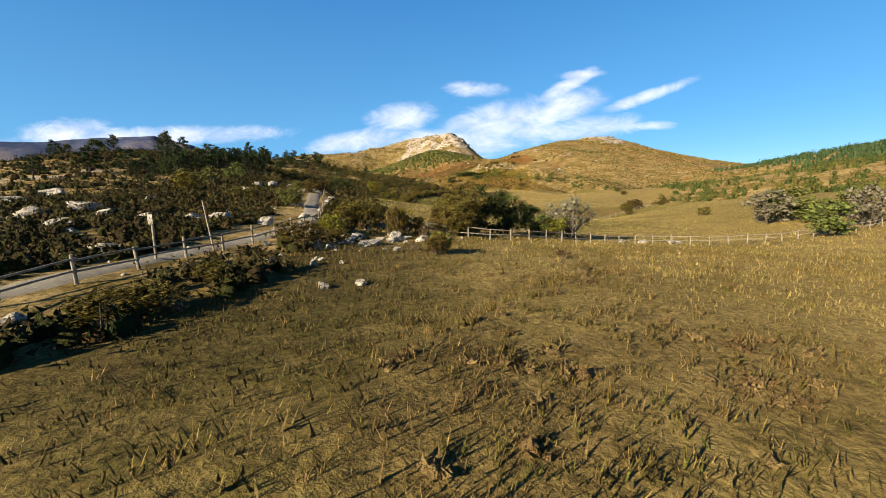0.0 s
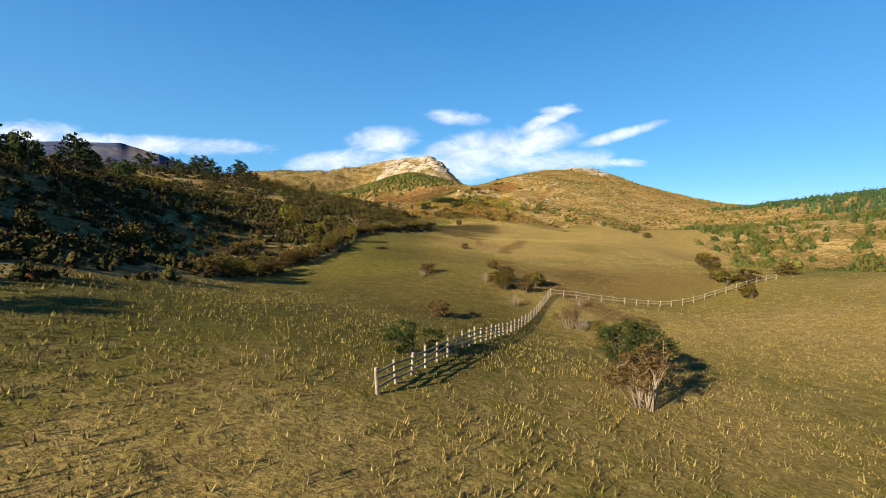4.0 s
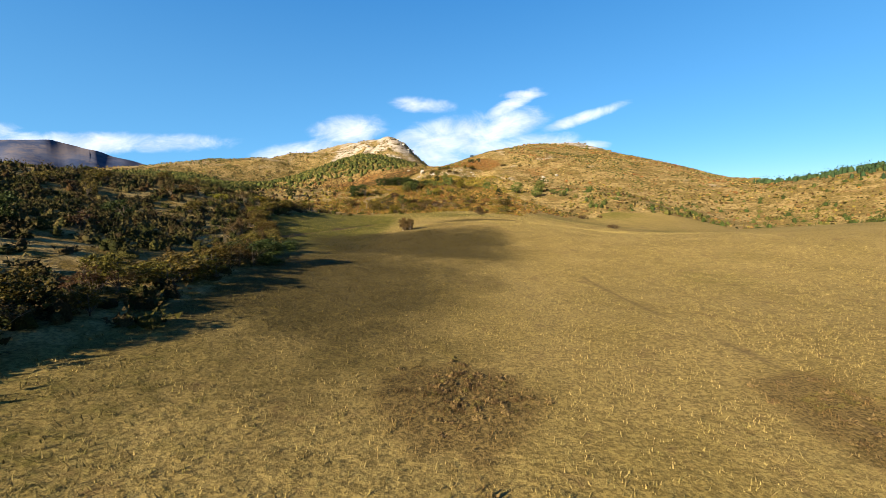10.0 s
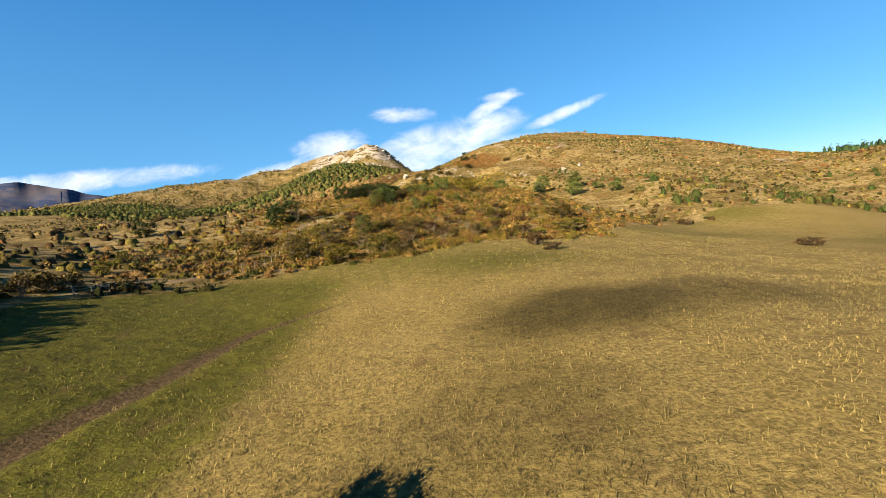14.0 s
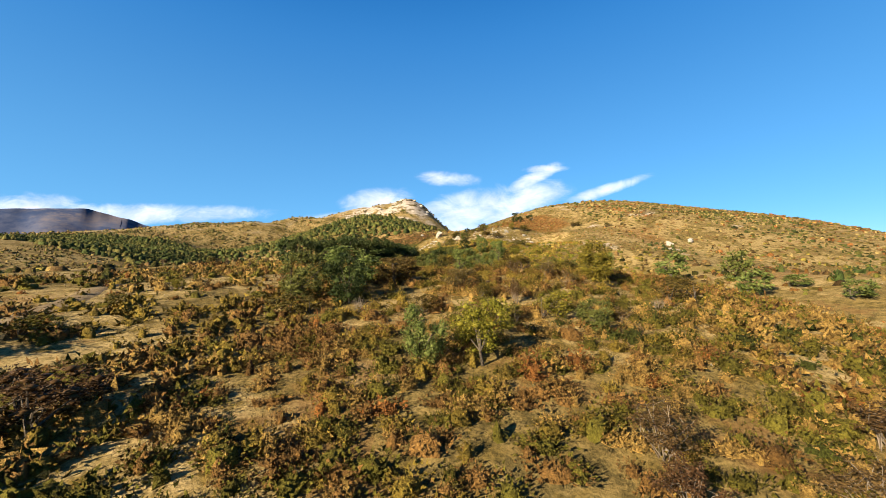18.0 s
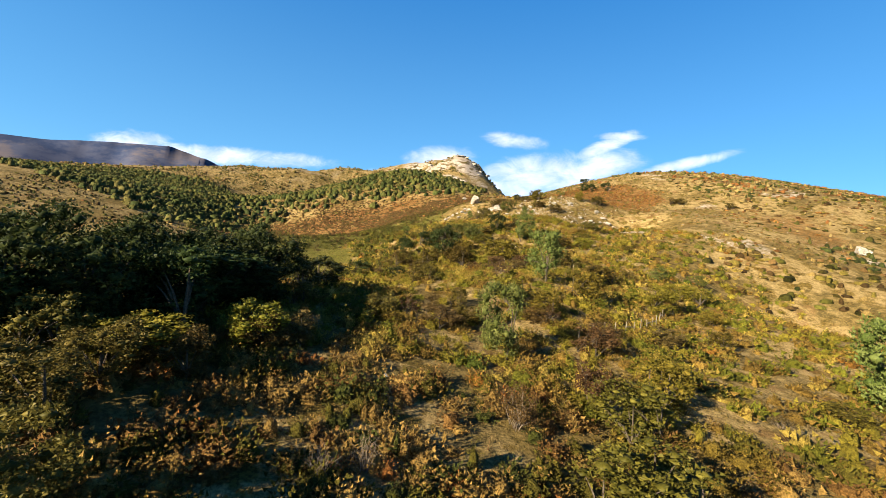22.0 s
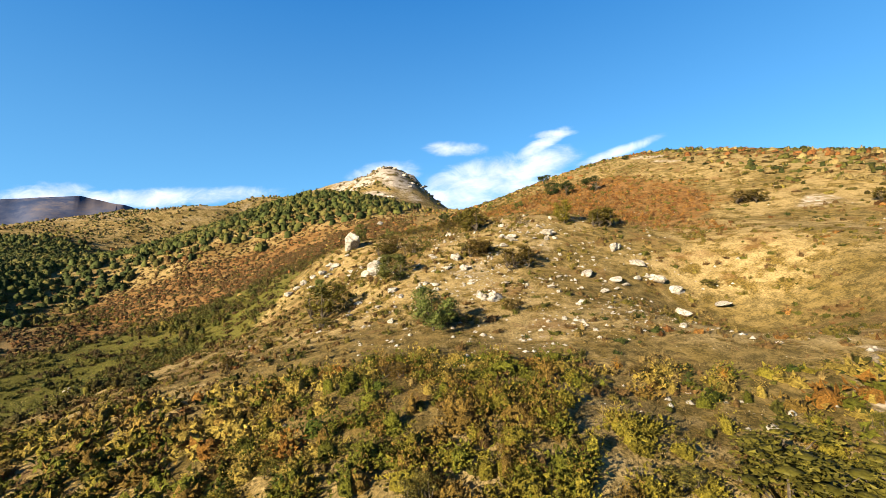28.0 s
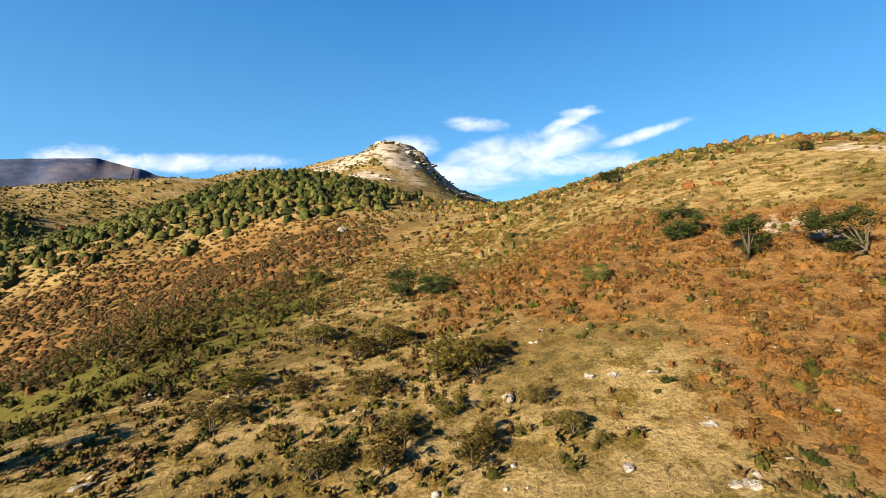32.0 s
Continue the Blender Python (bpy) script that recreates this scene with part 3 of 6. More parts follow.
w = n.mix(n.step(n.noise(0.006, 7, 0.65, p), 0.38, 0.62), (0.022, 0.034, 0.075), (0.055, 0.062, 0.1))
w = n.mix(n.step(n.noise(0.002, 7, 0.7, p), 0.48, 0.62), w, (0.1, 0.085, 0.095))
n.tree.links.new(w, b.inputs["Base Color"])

# ---------------------------------------------------------------- ground sheet, far range
me = mesh_from("ground", verts, faces, True)
heath, rock, fern, grn = cover(verts[:, 0], verts[:, 1])
me.materials.append(GROUND)
colours(me, "cover", np.stack([heath, rock, fern, grn], 1))
colours(me, "wear_shade", np.stack([*wear_shade(verts[:, 0], verts[:, 1]), np.ones(len(verts))], 1))
tagged(new("ground", me), "dry yellow-green grass, heath and bare limestone rising to hills", "ground", kind="structure")

az = np.radians(np.linspace(-100, -29, 220))
crest = np.interp(np.degrees(az), (-100, -75, -58, -54, -50, -47, -44, -42, -39, -37, -34, -29), (6.0, 7.6, 7.3, 7.6, 8.2, 8.6, 8.8, 8.4, 7.5, 7.0, 6.0, 3.2))
rows = []
for k, (share, away) in enumerate(((0.0, 3300), (0.45, 3650), (0.75, 3950), (1.0, 4250), (0.6, 4600))):
    rough = wave(np.degrees(az) * 10 + 9 * k, np.full_like(az, 3.0), 34, 4) * 60 * (k in (1, 2)) + wave(np.degrees(az) * 10 + 5 * k, np.full_like(az, 7.0), 13, 6) * 26 * (k > 0)
    r = away + rough * 3
    rows.append(np.stack([np.sin(az) * r, 300 + np.cos(az) * r, 30 + np.tan(np.radians(crest)) * 4250 * share + rough * 0.7], 1))
rv = np.concatenate(rows)
q = (np.arange(len(rows) - 1)[:, None] * len(az) + np.arange(len(az) - 1)[None, :]).ravel()
me = mesh_from("mountain", rv, np.stack([q, q + 1, q + len(az) + 1, q + len(az)], 1), True)
me.materials.append(HAZE_WOOD)
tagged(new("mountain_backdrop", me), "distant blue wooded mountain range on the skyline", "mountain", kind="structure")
# ---------------------------------------------------------------- plants: shapes


def leaves(centres, radii, count, size, seed, flat=0.8, shell=0.55):
    """Three-cornered leaves strewn through round clumps."""
    r = np.random.default_rng(seed)
    which = r.choice(len(centres), count, p=radii ** 2 / (radii ** 2).sum())
    d = r.normal(size=(count, 3))
    d /= np.linalg.norm(d, axis=1)[:, None]
    out = d * (shell + (1 - shell) * r.random((count, 1))) * radii[which][:, None] * np.array([1, 1, flat])
    mid = centres[which] + out
    up = d * np.array([1, 1, 0.7]) + 0.7 * r.normal(size=(count, 3)) + np.array([0, 0, 0.15])
    up /= np.linalg.norm(up, axis=1)[:, None]
    side_ = np.cross(up, r.normal(size=(count, 3)))
    side_ /= np.linalg.norm(side_, axis=1)[:, None]
    s = size * (0.6 + 0.8 * r.random((count, 1)))
    v = np.stack([mid - up * s * 0.5 - side_ * s * 0.65, mid - up * s * 0.2 + side_ * s * 0.65, mid + up * s * 1.3], 1).reshape(-1, 3)
    return v, np.arange(3 * count).reshape(-1, 3)


def tube(bm, a, b, ra, rb, sides=6):
    """A tapered stick from a to b."""
    a, b = Vector(a), Vector(b)
    turn = (b - a).to_track_quat("Z", "Y").to_matrix()
    rings = []
    for p, r in ((a, ra), (b, rb)):
        rings.append([bm.verts.new(p + turn @ Vector((r * math.cos(2 * math.pi * k / sides), r * math.sin(2 * math.pi * k / sides), 0))) for k in range(sides)])
    for k in range(sides):
        bm.faces.new((rings[0][k], rings[0][(k + 1) % sides], rings[1][(k + 1) % sides], rings[1][k]))
    bm.faces.new(rings[1])


def part(name, data, mat, parent, label=""):
    """Links a bmesh or a mesh as one object under a thing or a part."""
    if isinstance(data, bmesh.types.BMesh):
        me = bpy.data.meshes.new(name)
        data.to_mesh(me)
        data.free()
    else:
        me = data
    if not me.materials:
        me.materials.append(mat)
    ob = new(name, me)
    ob.parent = parent
    if label:
        ob["label"] = label
    return ob


def wood_of(trunk_height, reach, height_, limbs, seed, thick=0.16, stems=1):
    """Trunk and limbs as one mesh, and the ends of the limbs."""
    r = random.Random(seed)
    bm, ends = bmesh.new(), []
    for s in range(stems):
        foot = Vector((r.uniform(-0.12, 0.12) * (stems > 1) * 2, r.uniform(-0.12, 0.12) * (stems > 1) * 2, -0.25))
        top = foot + Vector((r.uniform(-0.3, 0.3), r.uniform(-0.3, 0.3), trunk_height + 0.25))
        tube(bm, foot, top, thick, thick * 0.72, 7)
        last = top
        for k in range(limbs):
            a = 2 * math.pi * (k + r.random() * 0.6) / limbs + s
            out = reach * r.uniform(0.45, 0.85)
            end = Vector((foot.x + math.cos(a) * out, foot.y + math.sin(a) * out, trunk_height + (height_ - trunk_height) * r.uniform(0.25, 0.85)))
            bend = last.lerp(end, 0.5) + Vector((0, 0, 0.12 * height_ * r.random()))
            tube(bm, last, bend, thick * 0.5, thick * 0.33, 5)
            tube(bm, bend, end, thick * 0.33, thick * 0.12, 4)
            ends.append(end)
        peak = Vector((top.x, top.y, height_ * 0.9))
        tube(bm, top, peak, thick * 0.6, thick * 0.15, 5)
        ends.append(peak)
    return bm, ends


def broadleaf(name, seed, mat, count=1500, size=0.17, trunk=0.25, squat=1.0, label="", category="tree", leaf_label=""):
    """A broad-leaved tree or bush, 1 m high and about 1 m across; scaled when placed."""
    r = np.random.default_rng(seed)
    thing = new(name)
    bm, ends = wood_of(trunk, 0.42, 0.9, 6, seed, 0.028, 1 if trunk > 0.12 else 3)
    part("trunk" if trunk > 0.12 else "branchwork", bm, BARK, thing)
    base = np.array([list(e) for e in ends])
    extra = []
    for k in range(22):
        a, z = r.random() * 6.283, trunk * 0.55 + (0.93 - trunk * 0.55) * r.random() ** 0.9
        prof = math.sin(math.pi * min(1, max(0.08, (z - trunk * 0.6) / (1.06 - trunk * 0.6)))) ** 0.6
        extra.append((math.cos(a) * 0.33 * prof * squat, math.sin(a) * 0.33 * prof * squat, z))
    centres = np.concatenate([base, np.array(extra)])
    radii = 0.11 + 0.08 * r.random(len(centres))
    v, f = leaves(centres, radii, count, size * 0.19, seed + 1, shell=0.5)
    v[:, 2] = np.maximum(v[:, 2], 0.01)
    ball = np.array([(0, 0, 1), (0.9, 0, 0.3), (0.28, 0.86, 0.3), (-0.73, 0.53, 0.3), (-0.73, -0.53, 0.3), (0.28, -0.86, 0.3), (0, 0, -0.9)])
    hull = np.array([(0, k, k % 5 + 1) for k in range(1, 6)] + [(6, k % 5 + 1, k) for k in range(1, 6)])
    inner = (centres[:, None] + ball[None] * (0.42 + 0.2 * r.random((len(centres), 7, 1))) * radii[:, None, None] * np.array([1, 1, 0.8])).reshape(-1, 3)
    inner[:, 2] = np.maximum(inner[:, 2], 0.0)
    f = np.concatenate([f, len(v) + (hull[None] + 7 * np.arange(len(centres))[:, None, None]).reshape(-1, 3)])
    v = np.concatenate([v, inner])
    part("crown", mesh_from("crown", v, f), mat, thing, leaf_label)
    return tagged(thing, label, category)


def thorn(name, seed, mat, count=420, label="", category="bush", size=0.02):
    """A sparse thorny bush with its twigs in sight."""
    r = random.Random(seed)
    thing = new(name)
    bm, tips = bmesh.new(), []
    for k in range(24 if count else 46):
        a, lean = r.random() * 6.283, r.uniform(0.1, 1.0)
        end = Vector((math.cos(a) * 0.46 * lean, math.sin(a) * 0.46 * lean, r.uniform(0.45, 0.95) * (1.1 - 0.4 * lean)))
        half = end * 0.5 + Vector((r.uniform(-0.1, 0.1), r.uniform(-0.1, 0.1), r.uniform(0.02, 0.14)))
        tube(bm, (r.uniform(-0.08, 0.08), r.uniform(-0.08, 0.08), -0.1), half, 0.007, 0.005, 3)
        tube(bm, half, end, 0.005, 0.002, 3)
        tips += [list(end), list(half.lerp(end, 0.5))]
        for j in range(1):
            off = half.lerp(end, r.uniform(0.2, 0.9))
            tip = off + Vector((r.uniform(-0.16, 0.16), r.uniform(-0.16, 0.16), r.uniform(0.0, 0.16)))
            tube(bm, off, tip, 0.004, 0.002, 3)
            tips.append(list(tip))
    part("branchwork", bm, TWIG, thing)
    if count:
        v, f = leaves(np.array(tips), np.full(len(tips), 0.085), count, size, seed + 1, 0.9, 0.2)
        part("foliage", mesh_from("foliage", v, f), mat, thing)
    return tagged(thing, label, category)


def pine(name, seed, label="", count=1300, size=0.03):
    """A pine with a bare foot and ragged tiers of needles."""
    r = np.random.default_rng(seed)
    thing = new(name)
    bm = bmesh.new()
    tube(bm, (0, 0, -0.15), (0.01, 0, 0.96), 0.03, 0.006, 7)
    centres, radii = [], []
    for tier in range(9):
        z = 0.24 + 0.08 * tier
        reach = 0.42 * (1 - ((z - 0.2) / 0.85) ** 1.5) + 0.05
        for k in range(5 if tier < 7 else 3):
            a = r.random() * 6.283
            end = Vector((math.cos(a) * reach * r.uniform(0.6, 1), math.sin(a) * reach * r.uniform(0.6, 1), z + 0.05 * r.random()))
            tube(bm, (0, 0, z - 0.03), end, 0.009, 0.004, 4)
            for s in (0.55, 0.95):
                centres.append(tuple(Vector((0, 0, z)).lerp(end, s)))
                radii.append(0.055 + 0.045 * r.random())
    centres.append((0, 0, 0.97))
    radii.append(0.05)
    part("trunk", bm, BARK, thing)
    v, f = leaves(np.array(centres), np.array(radii), count, size, seed + 1, 0.5, 0.3)
    part("crown", mesh_from("crown", v, f), NEEDLE, thing, "dark green needles in ragged tiers")
    return tagged(thing, label, "pine tree")


LEAF_THICKET = leaf_material("leaf_brown_green", (0.05, 0.042, 0.01), (0.15, 0.105, 0.026))


def kinds_of(detail):
    """One set of plant shapes; the finer set has many small leaves, for plants that are passed close by."""
    n_, s_ = (1.5, 0.82) if detail else (0.25, 1.9)
    c_ = lambda v: int(v * n_)
    few = 2 if detail else 3
    return {
        "green": [broadleaf("tree", 11 + k, LEAF_GREEN, c_(3000), 0.114 * s_, 0.18, label="leafy green broad-leaved tree on the slope") for k in range(few)],
        "dark": [broadleaf("tree", 21 + k, LEAF_DARK, c_(2900), 0.117 * s_, 0.13, label="dense dark green tree among the scrub") for k in range(few)],
        "yellow": [broadleaf("tree", 31 + k, LEAF_YELLOW, c_(2900), 0.117 * s_, 0.2, label="small tree with yellow-green autumn leaves") for k in range(2)],
        "brown": [broadleaf("tree", 36 + k, LEAF_THICKET, c_(4600), 0.11 * s_, 0.13, 1.1, label="large brown-green autumn tree in a thicket beside the fence") for k in range(2)],
        "bush": [broadleaf("bush", 41 + k, LEAF_OLIVE, c_(1900), 0.148 * s_, 0.05, 1.15, "olive-green leafy bush on dry grass", "bush") for k in range(few)],
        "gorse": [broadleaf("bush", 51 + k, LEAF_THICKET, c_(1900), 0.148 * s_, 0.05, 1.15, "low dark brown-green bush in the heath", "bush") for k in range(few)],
        "gold": [broadleaf("bush", 61 + k, LEAF_YELLOW, c_(1900), 0.148 * s_, 0.05, 1.15, "yellowing bush among brown heath", "bush") for k in range(2)],
        "pale": [broadleaf("tree", 71 + k, LEAF_PALE, c_(3000), 0.1 * s_, 0.1, 1.1, "round tree with pale silvery leaves", "tree", "pale silvery leaves") for k in range(2)],
        "thorn": [thorn("thorn_bush", 81 + k, LEAF_BROWN, c_(1500), "brown thorn bush with sparse leaves on grass", size=0.022 * s_) for k in range(few)],
        "russet": [broadleaf("thorn_bush", 86 + k, LEAF_BROWN, c_(2600), 0.12 * s_, 0.05, 1.1, "round brown thorn bush standing alone on the meadow", "bush") for k in range(2)],
        "bare": [thorn("dead_bush", 91 + k, LEAF_BROWN, 0, "leafless grey dead bush lying in the grass", "dead bush") for k in range(2)],
        "pine": [pine("pine_tree", 95 + k, "dark pine tree on the stony hill", c_(3000), 0.02 * s_) for k in range(few)],
    }


KINDS, FAR_KINDS = kinds_of(True), kinds_of(False)
for shapes in (*KINDS.values(), *FAR_KINDS.values()):
    for proto in shapes:
        proto["fresh"] = 1
shuffle = random.Random(5)


# middle of the strip whose plants are seen close by
LANE_Y = (-111, -86, -59, -28, 9, 44, 81, 117, 151, 185, 221, 251, 277, 303, 329, 356, 382, 405, 427, 458, 488)
LANE_X = (2, 1, 0, -1, 0, 1, 3, 5, 3, 2, 2, 2, 4, 8, 10, 8, 8, 12, 18, 19, 20)


def plant(kind, x, y, wide, tall, group=""):
    """Sets a copy of a kind on the ground at its width and height; the first use of each shape is the shape itself."""
    proto = shuffle.choice((KINDS if abs(x - np.interp(y, LANE_Y, LANE_X)) < 36 else FAR_KINDS)[kind])
    m = Matrix.LocRotScale((x, y, at(x, y) - 0.05), Euler((shuffle.uniform(-0.06, 0.06), shuffle.uniform(-0.06, 0.06), shuffle.uniform(0, 6.283))), (wide, wide, tall))
    if "fresh" in proto:
        del proto["fresh"]
        proto.matrix_basis = m
        ob = proto
    else:
        ob = copy_thing(proto, Matrix())
        ob.matrix_basis = m
    if group:
        ob["group"] = group
    return ob


# ---------------------------------------------------------------- plants: where they stand
# rows of x, y, width, height in metres, with x east and y along the flight
FIELD_THICKET = [(-0.5, -70.6, 5.0, 4.9), (-2.2, -70.7, 3.4, 3.9), (-1.2, -72.6, 3.5, 2.8), (-1.1, -72.0, 3.8, 3.5), (-2.5, -72.1, 2.8, 2.8)]
for row in FIELD_THICKET:
    plant("brown", *row)
FIELD_TREES = [(2.0, -66.6, 4.4, 5.3), (0.7, -69.5, 3.6, 3.9), (3.4, -65.8, 3.3, 3.7)]
for row in FIELD_TREES:
    plant("dark", *row)
FIELD_TREES_MORE = [(4.8, -62.6, 4.5, 5.2), (7.3, -62.4, 4.1, 3.8)]
for row in FIELD_TREES_MORE:
    plant("green", *row)
FIELD_GOLD = [(8.8, -61.6, 3.7, 2.5), (-1.4, -83.9, 1.8, 1.4), (-10.2, -80.4, 1.9, 1.7), (-6.1, -76.1, 2.2, 2.5), (-5.0, -74.6, 2.0, 1.7)]
for row in FIELD_GOLD:
    plant("gold", *row)
PALE_TREES = [(10.9, -58.8, 5.5, 5.2), (49.1, -37.4, 8.0, 5.4), (51.9, -51.3, 5.2, 5.6)]
for row in PALE_TREES:
    plant("pale", *row)
FIELD_EDGE = [(50.9, -36.7, 8.5, 5.6), (42.0, -57.7, 5.4, 4.0), (50.8, -42.9, 6.0, 3.9), (56.8, -42.1, 6.0, 4.3)]
for row in FIELD_EDGE:
    plant("green", *row)
FIELD_BUSHES = [(-6.0, -77.2, 1.5, 2.5), (-11.0, -73.6, 3.2, 2.5), (-10.6, -80.1, 1.6, 1.4), (-1.7, -83.4, 1.5, 1.1), (-9.2, -73.5, 2.4, 2.1), (-5.7, -75.3, 1.4, 1.4), (49.7, 27.8, 4.0, 2.5), (46.7, -19.2, 2.4, 1.8), (-11.3, -75.0, 2.0, 1.7), (-9.4, -98.4, 2.1, 1.1), (-10.3, -99.4, 2.1, 1.1), (-10.0, -86.3, 2.8, 1.6), (-10.4, -72.1, 3.8, 2.5), (-1.6, -85.1, 1.6, 1.3), (-9.6, -95.0, 1.6, 0.9), (-8.6, -83.1, 1.6, 1.0)]
for row in FIELD_BUSHES:
    plant("bush", *row)
FIELD_THORN = [(6.5, -83.5, 1.3, 0.8), (-3.6, -77.3, 1.3, 1.3), (-3.4, -83.6, 1.1, 0.7), (8.8, -26.2, 5.0, 3.8), (5.9, -91.5, 1.3, 0.7)]
for row in FIELD_THORN:
    plant("thorn", *row)
MEADOW_THORN = [(-4.0, 184.1, 3.1, 3.3), (71.6, 247.5, 4.3, 1.8), (18.9, 231.4, 2.9, 1.2), (18.1, 237.0, 2.7, 1.8), (73.7, 287.2, 4.1, 2.0)]
for row in MEADOW_THORN:
    plant("russet", *row)
CORNER_TREES = [(10.7, -18.6, 3.9, 3.4), (11.0, -20.7, 3.9, 3.4), (-1.9, -21.8, 1.5, 1.3), (-3.4, -24.9, 2.2, 1.8)]
for row in CORNER_TREES:
    plant("dark", *row)
EAST_BUSHES = [(86.5, 106.3, 4.0, 2.5), (56.5, 50.9, 4.0, 2.5), (52.2, 43.0, 3.7, 1.9), (47.1, 29.7, 4.0, 2.5), (44.4, 20.3, 2.8, 2.3), (48.0, 33.3, 4.0, 2.0), (58.3, 31.7, 4.0, 2.5), (81.4, 141.5, 4.0, 2.5), (61.9, 62.7, 4.0, 2.5), (57.5, 55.3, 3.1, 1.9), (84.3, 104.1, 4.0, 2.5), (83.1, 158.2, 4.0, 2.5)]
for row in EAST_BUSHES:
    plant("bush", *row)
WEST_YELLOW = [(-46.0, 58.0, 4.7, 5.0), (-44.0, 58.1, 3.6, 5.0), (-36.0, 53.7, 3.0, 3.0)]
for row in WEST_YELLOW:
    plant("yellow", *row)
HILL_FOOT = [(-15.4, 138.1, 5.1, 3.1), (-16.0, 136.5, 3.6, 3.0), (-19.8, 137.0, 3.4, 2.3), (-61.8, 235.8, 7.0, 4.7), (-61.7, 212.8, 4.2, 2.5), (-300.5, 443.9, 2.5, 1.8)]
for row in HILL_FOOT:
    plant("dark", *row)
WEST_PINES = [(-130.5, 112.4, 7.3, 6.6), (-118.0, 117.4, 6.6, 5.7), (-112.6, 118.3, 6.9, 5.3), (-112.1, 125.7, 4.0, 4.4), (-108.0, 128.8, 5.7, 4.9), (-96.5, 128.9, 6.2, 7.4), (-122.0, 115.6, 4.7, 4.5), (-96.1, 138.5, 4.4, 4.4), (-130.6, 105.1, 5.2, 4.3), (-80.3, 166.9, 4.1, 6.7), (-64.7, -10.3, 5.4, 4.5), (-68.7, -0.2, 6.3, 5.8), (-69.3, 5.3, 6.7, 5.6), (-80.1, 35.5, 7.7, 7.0), (-108.0, 118.3, 9.0, 8.7), (-100.7, 131.6, 8.7, 8.7), (-64.0, -16.0, 4.9, 4.5), (-113.4, 97.2, 9.0, 9.0), (-69.3, -2.9, 5.0, 4.5), (-73.2, 17.3, 6.5, 5.8)]
for row in WEST_PINES:
    plant("pine", *row)
WEST_PINES_MORE = [(-67.7, -44.6, 7.0, 5.0), (-65.8, -38.4, 6.5, 4.8), (-64.6, -28.2, 7.3, 5.5), (-64.4, -15.5, 6.9, 5.8), (-78.1, 32.6, 9.0, 8.2), (-95.9, 104.8, 9.0, 9.0), (-69.3, -52.6, 5.4, 4.0), (-100.7, 132.8, 6.8, 6.6), (-92.9, 133.2, 2.5, 2.7), (-81.0, 166.2, 3.3, 4.0), (-90.0, 117.7, 4.6, 3.5)]
for row in WEST_PINES_MORE:
    plant("pine", *row)
HEATH_TREES = [(80.4, 340.7, 6.7, 4.1)]
for row in HEATH_TREES:
    plant("green", *row)
HEATH_DARK = [(-57.4, 265.0, 5.5, 3.9)]
for row in HEATH_DARK:
    plant("dark", *row)
HEATH_MIX_MORE = [(72.6, 364.2, 9.0, 7.7), (78.9, 353.3, 6.3, 3.2)]
for row in HEATH_MIX_MORE:
    plant("green", *row)
KNOLL_BUSH = [(72.9, 497.2, 4.0, 2.5), (84.9, 485.7, 3.1, 2.5)]
for row in KNOLL_BUSH:
    plant("bush", *row)
SHOULDER_GORSE = [(-54.1, 495.2, 2.5, 1.8), (70.2, 497.8, 4.0, 2.5), (-61.9, 506.9, 2.5, 1.8)]
for row in SHOULDER_GORSE:
    plant("gorse", *row)
HILL_BUSH = [(48.9, 587.7, 5.6, 2.4), (49.4, 590.5, 6.0, 3.0), (73.8, 564.2, 3.1, 1.8)]
for row in HILL_BUSH:
    plant("dark", *row)
SLOPE_BUSH = [(-17.2, 570.8, 2.5, 1.8)]
for row in SLOPE_BUSH:
    plant("bush", *row)
SLOPE_BUSH_MORE = [(-50.4, 548.3, 2.5, 1.8)]
for row in SLOPE_BUSH_MORE:
    plant("bush", *row)
# trees along the crest of the western hill
CREST_PINE = [(-59.5, -44.2, 2.5, 2.7), (-62.4, -40.7, 2.3, 2.3), (-53.1, -47.8, 2.2, 2.5), (-62.9, -38.3, 2.7, 3.1), (-57.5, -42.2, 2.6, 2.4), (-57.5, -38.3, 2.5, 2.8), (-62.3, -32.5, 3.1, 3.6), (-60.6, -30.2, 3.2, 2.8), (-64.8, -23.3, 3.8, 4.1), (-69.5, -16.8, 4.0, 3.5), (-71.4, -11.2, 3.4, 3.9), (-66.6, -14.9, 4.4, 3.5), (-69.1, -7.3, 4.3, 5.1), (-71.6, -1.7, 3.9, 4.1), (-67.4, -5.3, 3.3, 4.2), (-74.2, 6.3, 5.0, 3.9), (-73.8, 8.5, 4.5, 5.5), (-72.4, 8.3, 5.2, 6.1), (-79.4, 22.2, 5.1, 5.3), (-73.7, 20.2, 5.9, 5.0)]
for row in CREST_PINE:
    plant("pine", *row)
CREST_DARK = [(-64.6, -35.0, 3.1, 3.5), (-57.9, -40.1, 2.9, 2.6), (-55.5, -41.5, 2.2, 2.3), (-60.2, -33.2, 3.5, 3.3), (-66.7, -25.1, 3.9, 3.5), (-67.3, -21.5, 2.9, 4.1), (-61.9, -23.3, 4.1, 3.2), (-64.0, -15.9, 3.7, 3.9), (-26.0, -34.9, 5.1, 3.0)]
for row in CREST_DARK:
    plant("dark", *row)
CREST_YELLOW = [(-38.1, -59.4, 3.6, 2.6)]
for row in CREST_YELLOW:
    plant("yellow", *row)
